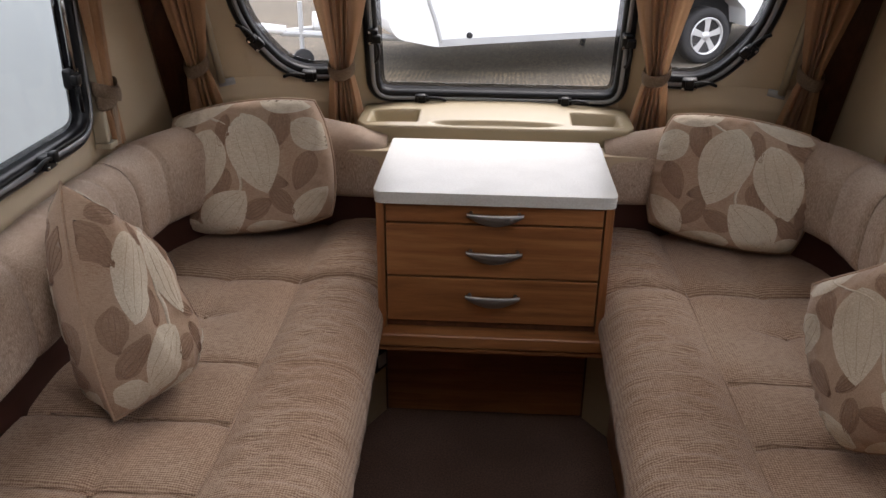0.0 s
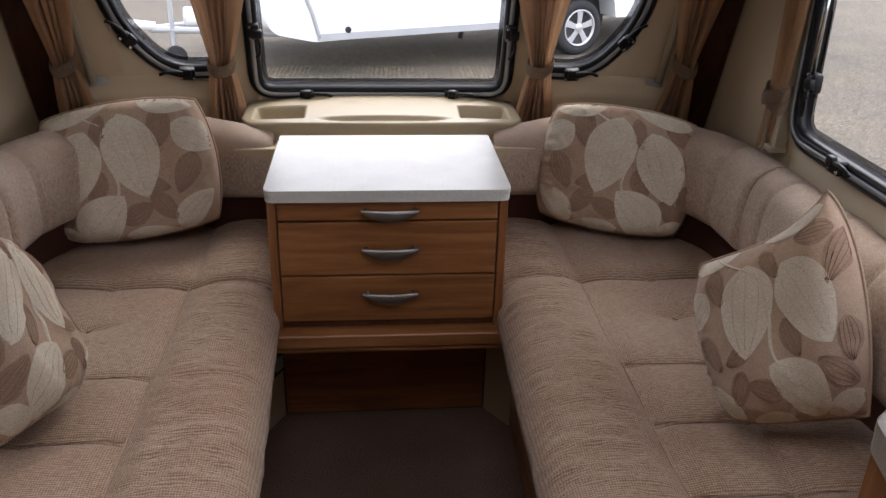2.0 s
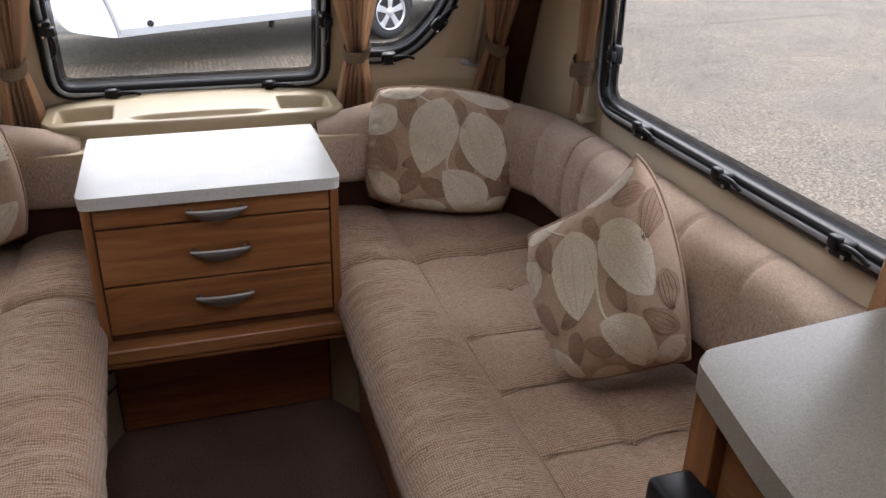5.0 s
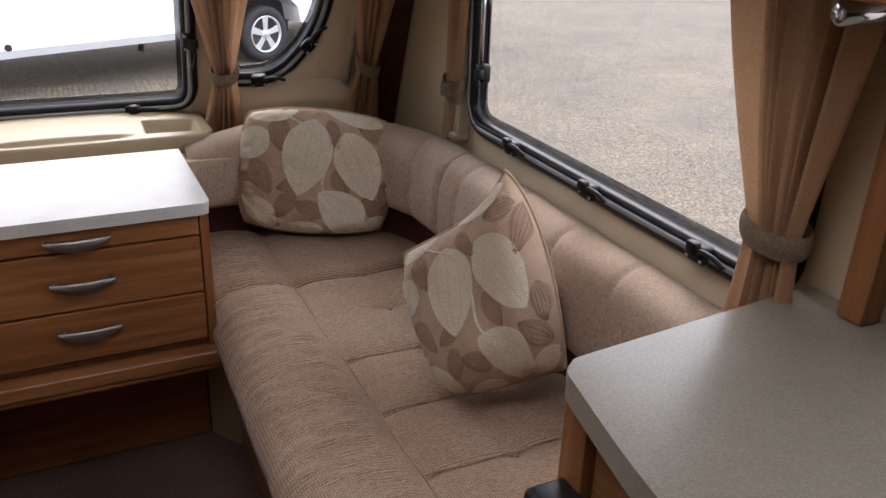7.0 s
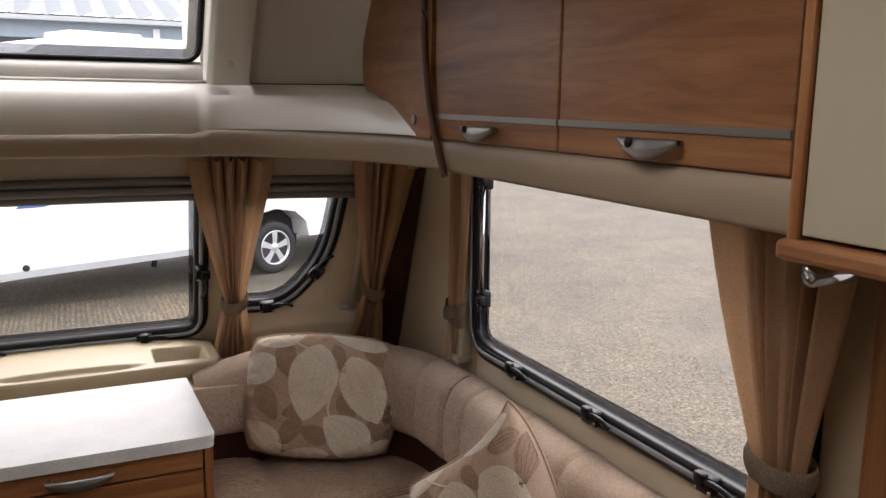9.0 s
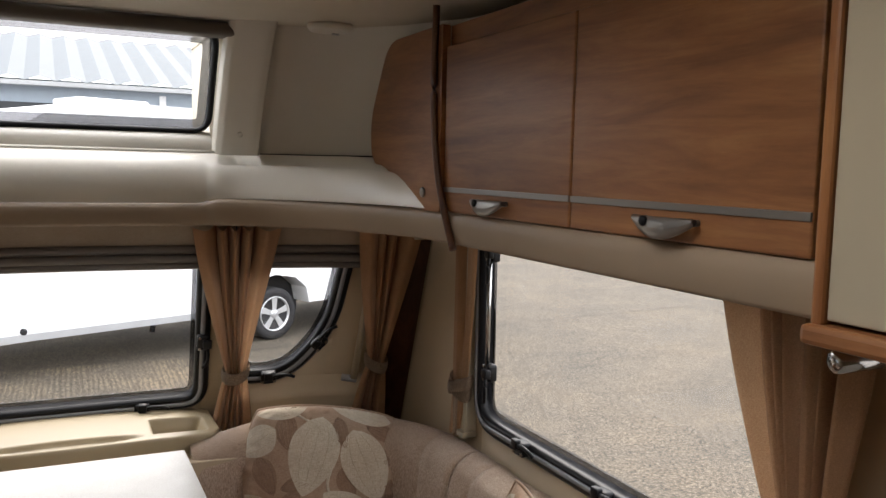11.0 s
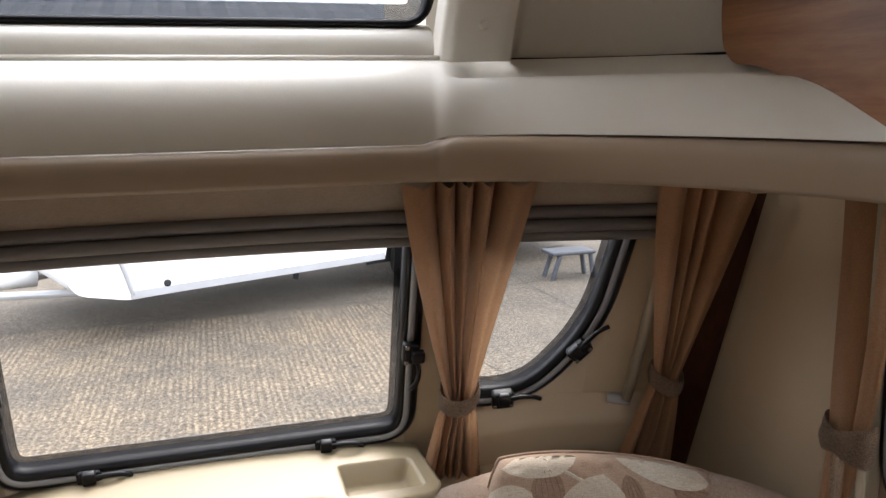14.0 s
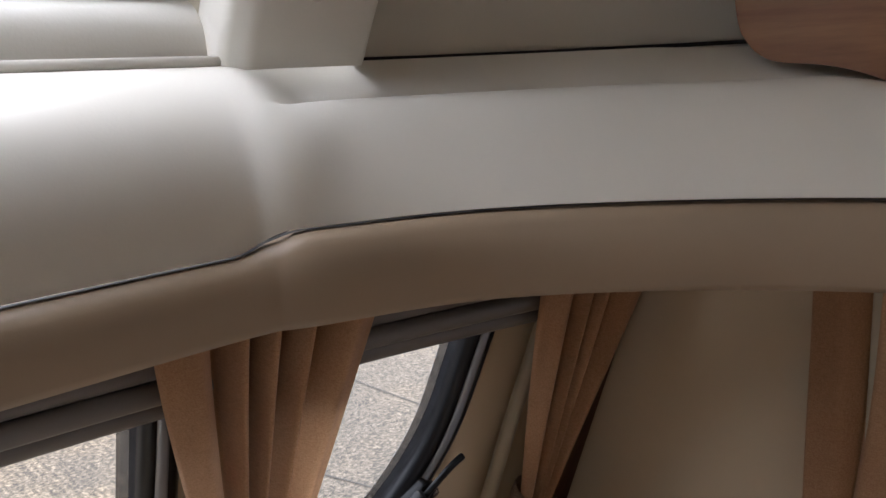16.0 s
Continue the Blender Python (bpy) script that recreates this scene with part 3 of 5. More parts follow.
            return Vector((s * x, y - lean, 1.568 + (CEIL - 1.568) * v))
        single("trim", grid(44, 12, cheek), M_COVE, "ivory moulded cheek beside the skylight", "trim", kind="structure", smooth=True)
        seam = [Vector((s * x, y - 0.004, 1.5735)) for x, y in ((0.483, 0.396), (0.56, 0.382), (0.66, 0.322), (0.74, 0.226), (0.82, 0.076), (0.86, -0.1))]
        single("joint", tube(seam, 0.0022, 6), M_DARK, "thin dark joint under the moulded cheek", "joint", kind="structure", smooth=True)
        single("screw_cap", lathe([(0.008, 0), (0.008, 0.003), (0.005, 0.005)], look((s * 0.42, 0.338, 1.622), (s * 0.42, 1, 1.9))), M_COVE, "round ivory screw cap on the trim", "cap", smooth=True)
    # ceiling, with an assumed, unseen opening left for the roof lamp
    bm = box(-HALF - 0.03, HALF + 0.03, -0.85, 0.235, CEIL, CEIL + 0.03, 0)
    box(-HALF - 0.03, HALF + 0.03, REAR, -1.65, CEIL, CEIL + 0.03, 0, bm=bm)
    for s in (-1, 1):
        box(min(s * 0.4, s * 1.03), max(s * 0.4, s * 1.03), -1.65, -0.85, CEIL, CEIL + 0.03, 0, bm=bm)
    # unseen shaft walls added to narrow the light of that lamp
    for x0, x1, y0, y1 in ((-0.43, -0.4, -1.65, -0.85), (0.4, 0.43, -1.65, -0.85), (-0.43, 0.43, -1.68, -1.65), (-0.43, 0.43, -0.85, -0.82)):
        box(x0, x1, y0, y1, CEIL + 0.03, 2.2, 0, bm=bm)
    single("ceiling", bm, M_CEIL, "pale flat ceiling", "ceiling", kind="structure")
    for s in (-1, 1):
        bm = box(min(s * 0.362, s * 1.03), max(s * 0.362, s * 1.03), 0.23, 0.75, CEIL - 0.004, CEIL + 0.03, 0)
        box(min(s * 0.365, s * 1.03), max(s * 0.365, s * 1.03), 0.46, 0.75, 1.45, CEIL, 0, bm=bm)
        single("roof", bm, M_CEIL, "outer roof shell beside the skylight", "roof", kind="structure")
    lamp = thing("ceiling_lamp", (0.59, 0.13, 1.879), "round ivory ceiling fitting in the corner", "lamp")
    m = pose(0.59, 0.13, 1.8795, 180)
    part("rim", lathe([(0.055, 0.0), (0.055, 0.006), (0.048, 0.014), (0.04, 0.014)], m), M_COVE, lamp, smooth=True)
    part("switch", turned(box(0.012, 0.03, -0.03, -0.022, 0.012, 0.018, 0.002), m), M_GREYLINE, lamp, "small grey switch")


build_pelmet()


def blinds():
    for nm, a0, a1 in (("roller_blind", -0.405, 0.405), ("roller_blind", 0.45, 0.83), ("roller_blind", -0.83, -0.45)):
        e = thing(nm, on_front((a0 + a1) / 2, 1.3, 0.04), "cream roller blind rolled up behind the pelmet", "blind", "rolled-up window blinds")
        part("cloth", grid(24, 3, lambda u, v: on_front(a0 + (a1 - a0) * u, 1.272 + 0.148 * v, 0.034)), M_BLIND, e, smooth=True)
        for k, (z, d) in enumerate(((1.276, 0.034), (1.299, 0.043), (1.322, 0.036))):
            part("bar", tube([on_front(a0 + (a1 - a0) * i / 14, z, d) for i in range(15)], 0.0122), M_GREYBAR, e, "grey-brown blind bar", True)


blinds()


# ---- chest of drawers ----
def bow_handle(parent, p, along, out, length, height):
    """A satin bow handle: a tapered, bowed bar on two feet."""
    A, O, Z = Vector(along), Vector(out), Vector((0, 0, 1))
    P = Vector(p)
    def fn(u, v):
        t = 2 * u - 1
        h = height * (0.28 + 0.72 * (1 - t * t))
        bow = 0.016 + 0.008 * (1 - t * t)
        ang = v * math.tau
        return P + A * (t * length / 2) + O * (bow + 0.005 * math.cos(ang)) + Z * (0.5 * height - h / 2 + 0.5 * h * math.sin(ang))
    bm = grid(20, 12, fn)
    h = part("handle", bm, M_SILVER, parent, "satin metal bow handle", True)
    for k in (-1, 1):
        q = P + A * (k * length * 0.42) + Z * (0.32 * height)
        part("foot", tube([q, q + O * 0.018], 0.0045, 8), M_SILVER, h, smooth=True)


def build_chest():
    e = thing("chest_of_drawers", (0, 0.2, 0), "cherry wood chest of drawers with a pale laminate top", "chest of drawers")
    for s in (-1, 1):
        part("side_panel", box(min(s * 0.264, s * 0.284), max(s * 0.264, s * 0.284), 0.0, 0.405, 0.36, 0.754, 0.002), M_WOODV, e)
    part("back_panel", box(-0.264, 0.264, 0.39, 0.405, 0.36, 0.754, 0.001), M_WOOD, e)
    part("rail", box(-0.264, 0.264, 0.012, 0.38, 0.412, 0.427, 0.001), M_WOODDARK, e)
    for z0, z1, hz, nm in ((0.704, 0.751, 0.728, "h1"), (0.56, 0.699, 0.628, "h2"), (0.432, 0.555, 0.508, "h3")):
        d = part("drawer", box(-0.261, 0.261, 0.002, 0.36, z0, z1, 0.0025), M_WOOD, e, "cherry wood drawer front")
        bow_handle(d, (0.003, 0.002, hz - 0.006), (1, 0, 0), (0, -1, 0), 0.136, 0.03)
    sh = part("pull_out_shelf", box(-0.284, 0.286, -0.034, 0.38, 0.374, 0.41, 0.006, 3), M_WOOD, e, "cherry wood pull-out shelf")
    part("lip", box(-0.284, 0.286, -0.027, 0.02, 0.358, 0.3715, 0.004), M_WOOD, sh)
    o = rounded([(-0.289, -0.014), (0.289, -0.014), (0.289, 0.417), (-0.289, 0.417)], [0.025, 0.025, 0.004, 0.004])
    top = part("top", plate(o, pose(0, 0, 0.7705), 0.0145, 0.003), M_TOP, e, "pale speckled laminate top")
    part("edge_band", plate(shrink(o, 0.0015), pose(0, 0, 0.7555), 0.0145, 0.001), M_TOP, top)
    # fixed kick box under the chest
    k = thing("kick_panel", (0, 0.225, 0), "dark cherry wood flap under the chest", "panel")
    part("board", box(-0.293, 0.277, 0.216, 0.234, 0.006, 0.366, 0.002), M_WOOD, k)
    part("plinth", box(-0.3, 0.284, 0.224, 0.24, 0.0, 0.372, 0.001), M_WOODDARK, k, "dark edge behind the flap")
    part("grip", tube([(-0.04, 0.214, 0.352), (-0.02, 0.208, 0.346), (0.02, 0.208, 0.346), (0.04, 0.214, 0.352)], 0.005), M_SILVER, k, "satin metal grip", True)
    for s in (-1, 1):
        x0, y0, x1, y1 = s * (0.283 if s > 0 else 0.299), 0.217, s * 0.352, 0.118
        d = Vector((x1 - x0, y1 - y0, 0))
        bm = grid(2, 4, lambda u, v: Vector((x0 + (x1 - x0) * u, y0 + (y1 - y0) * u, 0.36 * v)))
        bmesh.ops.solidify(bm, geom=bm.faces[:], thickness=0.012)
        single("corner_panel", bm, M_CREAM, "cream angled panel beside the kick panel", "panel")
    sk = thing("wall_socket", (-0.325, 0.16, 0.2), "dark grey socket outlet on the angled panel", "socket")
    m = Matrix.Translation((-0.322, 0.178, 0.205)) @ Matrix.Rotation(math.atan2(-0.099, -0.053) + math.pi, 4, "Z")
    part("plate", turned(box(-0.03, 0.03, -0.022, 0.0, -0.035, 0.035, 0.006), m), M_CATCH, sk)
    part("insert", turned(box(-0.018, 0.018, -0.026, -0.02, -0.02, 0.02, 0.004), m), M_GREYLINE, sk)


build_chest()


# ---- front tray ----
def build_tray():
    e = thing("front_tray", (0, 0.6, 0.78), "cream moulded plastic tray under the front window", "tray")
    def front_edge(x):
        k = min(1, abs(x) / 0.41)
        return 0.505 - 0.02 * math.cos(x * 5.2) + 0.05 * max(0, (k - 0.9) / 0.1) ** 2
    def hump(x):
        k = max(0.0, 1 - (x / 0.43) ** 4)
        return 0.03 * max(0, math.cos(x * 2.6)) * k
    def top(u, v):
        x = -0.412 + 0.816 * u
        y0 = front_edge(x)
        y1 = front_y(x, 0.8) - 0.004
        y = y0 + (y1 - y0) * v
        z = 0.792 + hump(x) * (0.35 + 0.65 * v)
        # pockets at both ends
        ax = abs(x + 0.004)
        inx = min(1, max(0, (ax - 0.228) / 0.008)) * min(1, max(0, (0.375 - ax) / 0.014))
        iny = min(1, max(0, (y - y0 - 0.03) / 0.012)) * min(1, max(0, (y0 + 0.15 - y) / 0.012))
        z -= 0.042 * inx * iny
        # leaf-shaped finger hollow along the middle front
        h = 1 - (x / 0.2) ** 2 - ((y - y0 - 0.03) / 0.028) ** 2
        z -= 0.014 * min(1, max(0, h * 2.2))
        return Vector((x, y, z))
    bm = grid(160, 60, top)
    def skirt(u, v):
        x = -0.412 + 0.816 * u
        p = top(u, 0)
        r = min(1, v / 0.3)
        return Vector((x, p.y - 0.008 * math.sin(r * math.pi / 2) + 0.02 * max(0, v - 0.3), p.z - 0.008 * (1 - math.cos(r * math.pi / 2)) - 0.075 * max(0, v - 0.3)))
    grid(160, 12, skirt, bm=bm)
    for uu in (0, 1):
        grid(1, 60, lambda u, v: top(uu, v) - Vector((0, 0, 0.05 * u)), bm=bm)
    bmesh.ops.remove_doubles(bm, verts=bm.verts, dist=0.0003)
    part("tray_body", bm, M_TRAY, e, smooth=True)
    single("front_ledge", box(-0.6, 0.6, 0.43, 0.78, 0.62, 0.742, 0.004), M_CREAM, "cream boxed ledge under the tray", "ledge")
    # raised moulding along the wall under the corner windows
    for s in (-1, 1):
        def fn(u, v):
            x = 0.45 + 0.44 * u
            lift = 0.05 * math.sin(min(1, u * 1.6) * math.pi / 2)
            z = 0.72 + (0.13 + lift) * v
            off = 0.006 + 0.035 * (1 - max(0, v - 0.75) / 0.25) * 1.0 if v < 1 else 0.002
            return on_front(s * x, z, off)
        single("trim", grid(30, 20, fn), M_CREAM, "raised cream moulding below the corner window", "trim", kind="structure", smooth=True)


build_tray()


# ---- seats ----
SEAMS = (0.1, -0.11, -0.32, -0.53, -0.74, -0.95)


def seat_cushion(s, y0, y1, front):
    """A long cushion with a padded front roll, quilted panels and tufts."""
    nose = 0.262
    prof = catmull([(nose + 0.075, 0.335, 0), (nose + 0.03, 0.35, 0), (nose + 0.006, 0.40, 0), (nose + 0.004, 0.45, 0), (nose + 0.035, 0.497, 0), (nose + 0.1, 0.517, 0), (nose + 0.18, 0.513, 0), (nose + 0.236, 0.495, 0), (0.56, 0.505, 0), (0.69, 0.503, 0), (0.82, 0.507, 0), (0.92, 0.5, 0), (0.955, 0.47, 0), (0.96, 0.4, 0)], 9)
    n = len(prof) - 1
    m = max(20, round((y1 - y0) / 0.009))
    def fn(u, v):
        y = y0 + (y1 - y0) * u
        p = prof[round(v * n)]
        x, z = p.x, p.y
        top = min(1, max(0, (z - 0.44) / 0.05))
        fade = min(1, max(0, (0.42 - x) / 0.1))
        if not front:
            x += fade * (0.012 * (y + 0.35) / 0.45 - (0.012 if s < 0 else 0.0) * max(0, -y))
        wr = noise.noise(Vector((x * 4, y * 9, s * 3.1)))
        wr2 = noise.noise(Vector((x * 7, y * 40, 7 + s)))
        z += top * 0.004 * wr
        if x < 0.49:
            z += top * (0.0055 * wr2 - 0.009 * max(0, 1 - abs(wr2) * 5)) * min(1, (0.5 - x) / 0.06)
            z -= top * 0.006 * bump(y - 0.1, 0.012)
            x += (1 - top) * 0.005 * wr2
        if x > 0.5 and top > 0.5:
            for c in SEAMS:
                reach = 1.0
                if c == -0.11:
                    reach = min(1, max(0, (x - 0.6) / 0.06))
                z -= reach * (0.01 * bump(y - c, 0.008) + 0.008 * bump(y - c, 0.045))
            z -= 0.004 * bump(x - 0.69, 0.006) + 0.003 * bump(x - 0.69, 0.03)
            for c in (-0.11, -0.74):
                z -= 0.006 * bump(math.hypot(x - 0.69, y - c), 0.02)
        else:
            z -= top * 0.004 * bump(x - 0.498, 0.008)
        end = min(y - y0, y1 - y)
        k = max(0, 1 - end / 0.04)
        z -= top * 0.03 * k * k
        return Vector((s * x, y, z))
    bm = grid(m, n, fn)
    for uu in (0, 1):
        vs = [bm.verts.new(fn(uu, j / n)) for j in range(n + 1)]
        bm.faces.new(vs)
    return bm


def button(p):
    return lathe([(0.002, 0.004), (0.005, 0.003), (0.0065, 0.0), (0.006, -0.006)], Matrix.Translation(p), 12)


def build_seats():
    for s in (-1, 1):
        side = "beige woven seat cushion with quilted panels and a padded roll"
        e = thing("seat_cushion", (s * 0.6, -0.5, 0.34), side, "cushion", "bench seat cushions")
        part("cover", seat_cushion(s, -1.06 if s > 0 else -1.5, 0.1, False), M_SEAT, e, smooth=True)
        for y in (-0.11, -0.74):
            part("button", button((s * 0.69, y, 0.483 if y > -0.5 else 0.481)), M_SEAT, e, "cloth-covered tuft button", True)
        for c in SEAMS[2:]:
            part("piping", tube([(s * (0.505 + 0.03 * i), c + 0.0015 * math.sin(i * 1.7), 0.4935 + 0.0015 * math.sin(i)) for i in range(13)], 0.0016, 6), M_SEAT, e, smooth=True)
        part("piping", tube([(s * (0.4985 + 0.002 * math.sin(i * 0.8)), 0.09 - i * 0.05, 0.4925) for i in range(23)], 0.0016, 6), M_SEAT, e, smooth=True)
        e = thing("seat_cushion", (s * 0.6, 0.3, 0.34), "beige woven corner seat cushion by the front wall", "cushion", "bench seat cushions")
        part("cover", seat_cushion(s, 0.104, 0.56, True), M_SEAT, e, smooth=True)
        # bench below
        b = thing("bench", (s * 0.65, -0.4, 0), "cherry wood bench base under the seat cushions", "bench")
        y0 = -1.06 if s > 0 else -1.5
        part("front_panel", box(min(s * 0.345, s * 0.361), max(s * 0.345, s * 0.361), y0, 0.12, 0.0, 0.33, 0.002), M_WOODY, b)
        part("seat_board", box(min(s * 0.3, s * 0.99), max(s * 0.3, s * 0.99), y0, 0.55, 0.318, 0.334, 0.001), M_WOODY, b)
        # brown vinyl riser behind the cushions
        path = catmull([(0.915, y0, 0), (0.915, -0.4, 0), (0.91, 0.1, 0), (0.865, 0.27, 0), (0.76, 0.39, 0), (0.62, 0.445, 0), (0.3, 0.46, 0)], 6)
        bm = grid(len(path) - 1, 2, lambda u, v: Vector((s * path[round(u * (len(path) - 1))].x, path[round(u * (len(path) - 1))].y, 0.42 + 0.22 * v)))
        bmesh.ops.solidify(bm, geom=bm.faces[:], thickness=0.01)
        single("back_riser", bm, M_BROWN, "dark brown vinyl riser behind the seat", "panel", smooth=True)
        build_backrest(s, y0)


def backrest(path, s, top_fn, seams, out_fn=None):
    """A padded backrest along a plan line: soft rounded top, flat face, tucked bottom; seams across it."""
    n = len(path) - 1
    prof = catmull([(0.03, 0.595, 0), (-0.02, 0.592, 0), (-0.045, 0.615, 0), (-0.05, 0.66, 0), (-0.046, 0.74, 0), (-0.03, 0.79, 0), (0.0, 0.815, 0), (0.04, 0.822, 0), (0.07, 0.81, 0), (0.085, 0.77, 0), (0.085, 0.6, 0)], 6)
    k = len(prof) - 1
    total = n
    def fn(u, v):
        i = min(n, round(u * n))
        p = path[i]
        a, b = path[max(0, i - 1)], path[min(n, i + 1)]
        t = (b - a).normalized()
        q = Vector((t.y, -t.x, 0))
        if q.dot(p - Vector((0.3, -0.4, 0))) < 0:
            q = -q
        d, z = prof[round(v * k)].x, prof[round(v * k)].y
        lift = top_fn(u)
        z = 0.575 + (z - 0.575) * lift
        arc = sum((path[j + 1] - path[j]).length for j in range(i))
        for c in seams:
            d += 0.008 * bump(arc - c, 0.007) + 0.006 * bump(arc - c, 0.035)
            if z > 0.78:
                z -= 0.005 * bump(arc - c, 0.008)
        d += 0.004 * noise.noise(Vector((arc * 6, z * 6, s)))
        end = min(u, 1 - u) * arc_total
        sh = max(0, 1 - end / 0.025)
        d += (0.012 if d < 0.02 else -0.0) * sh * sh
        w = p + q * d
        return Vector((s * w.x, w.y, z))
    arc_total = sum((path[j + 1] - path[j]).length for j in range(n))
    bm = grid(n, k, fn)
    for uu in (0, 1):
        bm.faces.new([bm.verts.new(fn(uu, j / k)) for j in range(k + 1)])
    return bm


def build_backrest(s, y0):
    lab = "beige woven backrest cushion along the side wall"
    side = [Vector((0.915, y0 + (0.02 - y0) * i / 150, 0)) for i in range(151)]
    e = thing("backrest_cushion", (s * 0.93, -0.5, 0.575), lab, "cushion", "backrest cushions")
    L = 0.02 - y0
    seams = [L - 0.1 - 0.21 * i for i in range(7)]
    part("cover", backrest(side, s, lambda u: 1.0, seams), M_BACK, e, smooth=True)
    cor = catmull([(0.915, 0.026, 0), (0.91, 0.13, 0), (0.875, 0.27, 0), (0.78, 0.395, 0), (0.64, 0.455, 0), (0.5, 0.47, 0), (0.315, 0.475, 0)], 16)
    e = thing("backrest_cushion", (s * 0.7, 0.4, 0.575), "beige woven curved corner backrest cushion", "cushion", "backrest cushions")
    def droop(u):
        k = max(0, (u - 0.76) / 0.24)
        return 1.0 - 0.22 * k ** 1.3
    part("cover", backrest(cor, s, droop, [0.16]), M_BACK, e, smooth=True)


build_seats()


# ---- scatter cushions ----
def pillow_point(u, v, w, h, t, side, seed, soft=0.3):
    """Place on a stuffed cushion, u and v from -1 to 1; soft rounds its corners."""
    edge = (1 - u ** 4) * (1 - v ** 4)
    puff = max(0.0, (1 - u ** 6) * (1 - v ** 6)) ** 0.42 if soft > 0.2 else max(0.0, edge) ** 0.6
    x = u * w / 2 * math.sqrt(1 - soft * v * v * abs(u)) * (1 + 0.05 * soft)
    y = v * h / 2 * math.sqrt(1 - soft * u * u * abs(v)) * (1 + 0.05 * soft)
    if soft < 0.2:
        x *= 1 - 0.06 * (1 - v * v) * abs(u)
        y *= 1 - 0.06 * (1 - u * u) * abs(v)
    z = side * t / 2 * puff
    z += 0.016 * puff * noise.noise(Vector((u * 1.8, v * 1.8, seed + side)))
    rim = max(0.0, max(abs(u), abs(v)) - 0.6) / 0.4
    z += side * 0.011 * rim * min(1, edge * 4) * noise.noise(Vector((u * 11, v * 11, seed)))
    z += 0.003 * noise.noise(Vector((u * 6, v * 6, seed))) * min(1, edge * 3) * side
    return Vector((x, y, z))


LEAVES = (
    # u, v, length, width, angle, kind
    (-0.12, 0.22, 1.0, 0.62, 80, 0), (0.56, 0.12, 0.95, 0.56, 115, 0), (0.36, -0.62, 0.78, 0.52, -38, 0), (-0.84, 0.4, 0.55, 0.42, 40, 0), (-0.72, -0.68, 0.6, 0.36, -42, 0), (-0.2, -0.95, 0.7, 0.22, 5, 0), (-0.6, 0.93, 0.7, 0.26, 6, 0), (0.5, 0.93, 0.85, 0.26, -6, 0),
    (-0.48, 0.58, 0.5, 0.28, 105, 1), (-0.68, -0.12, 0.52, 0.27, 118, 1), (-0.38, -0.56, 0.45, 0.24, 55, 1), (-0.06, -0.6, 0.42, 0.24, -25, 1), (0.34, -0.18, 0.42, 0.24, 115, 1), (0.74, 0.68, 0.42, 0.24, -15, 1), (0.22, 0.6, 0.42, 0.18, 110, 1), (0.78, -0.55, 0.45, 0.22, -40, 1), (-0.3, -0.22, 0.4, 0.2, 20, 1), (0.92, 0.38, 0.5, 0.25, 60, 1), (0.9, -0.32, 0.4, 0.18, 95, 1), (0.8, -0.86, 0.45, 0.22, 20, 0),
)


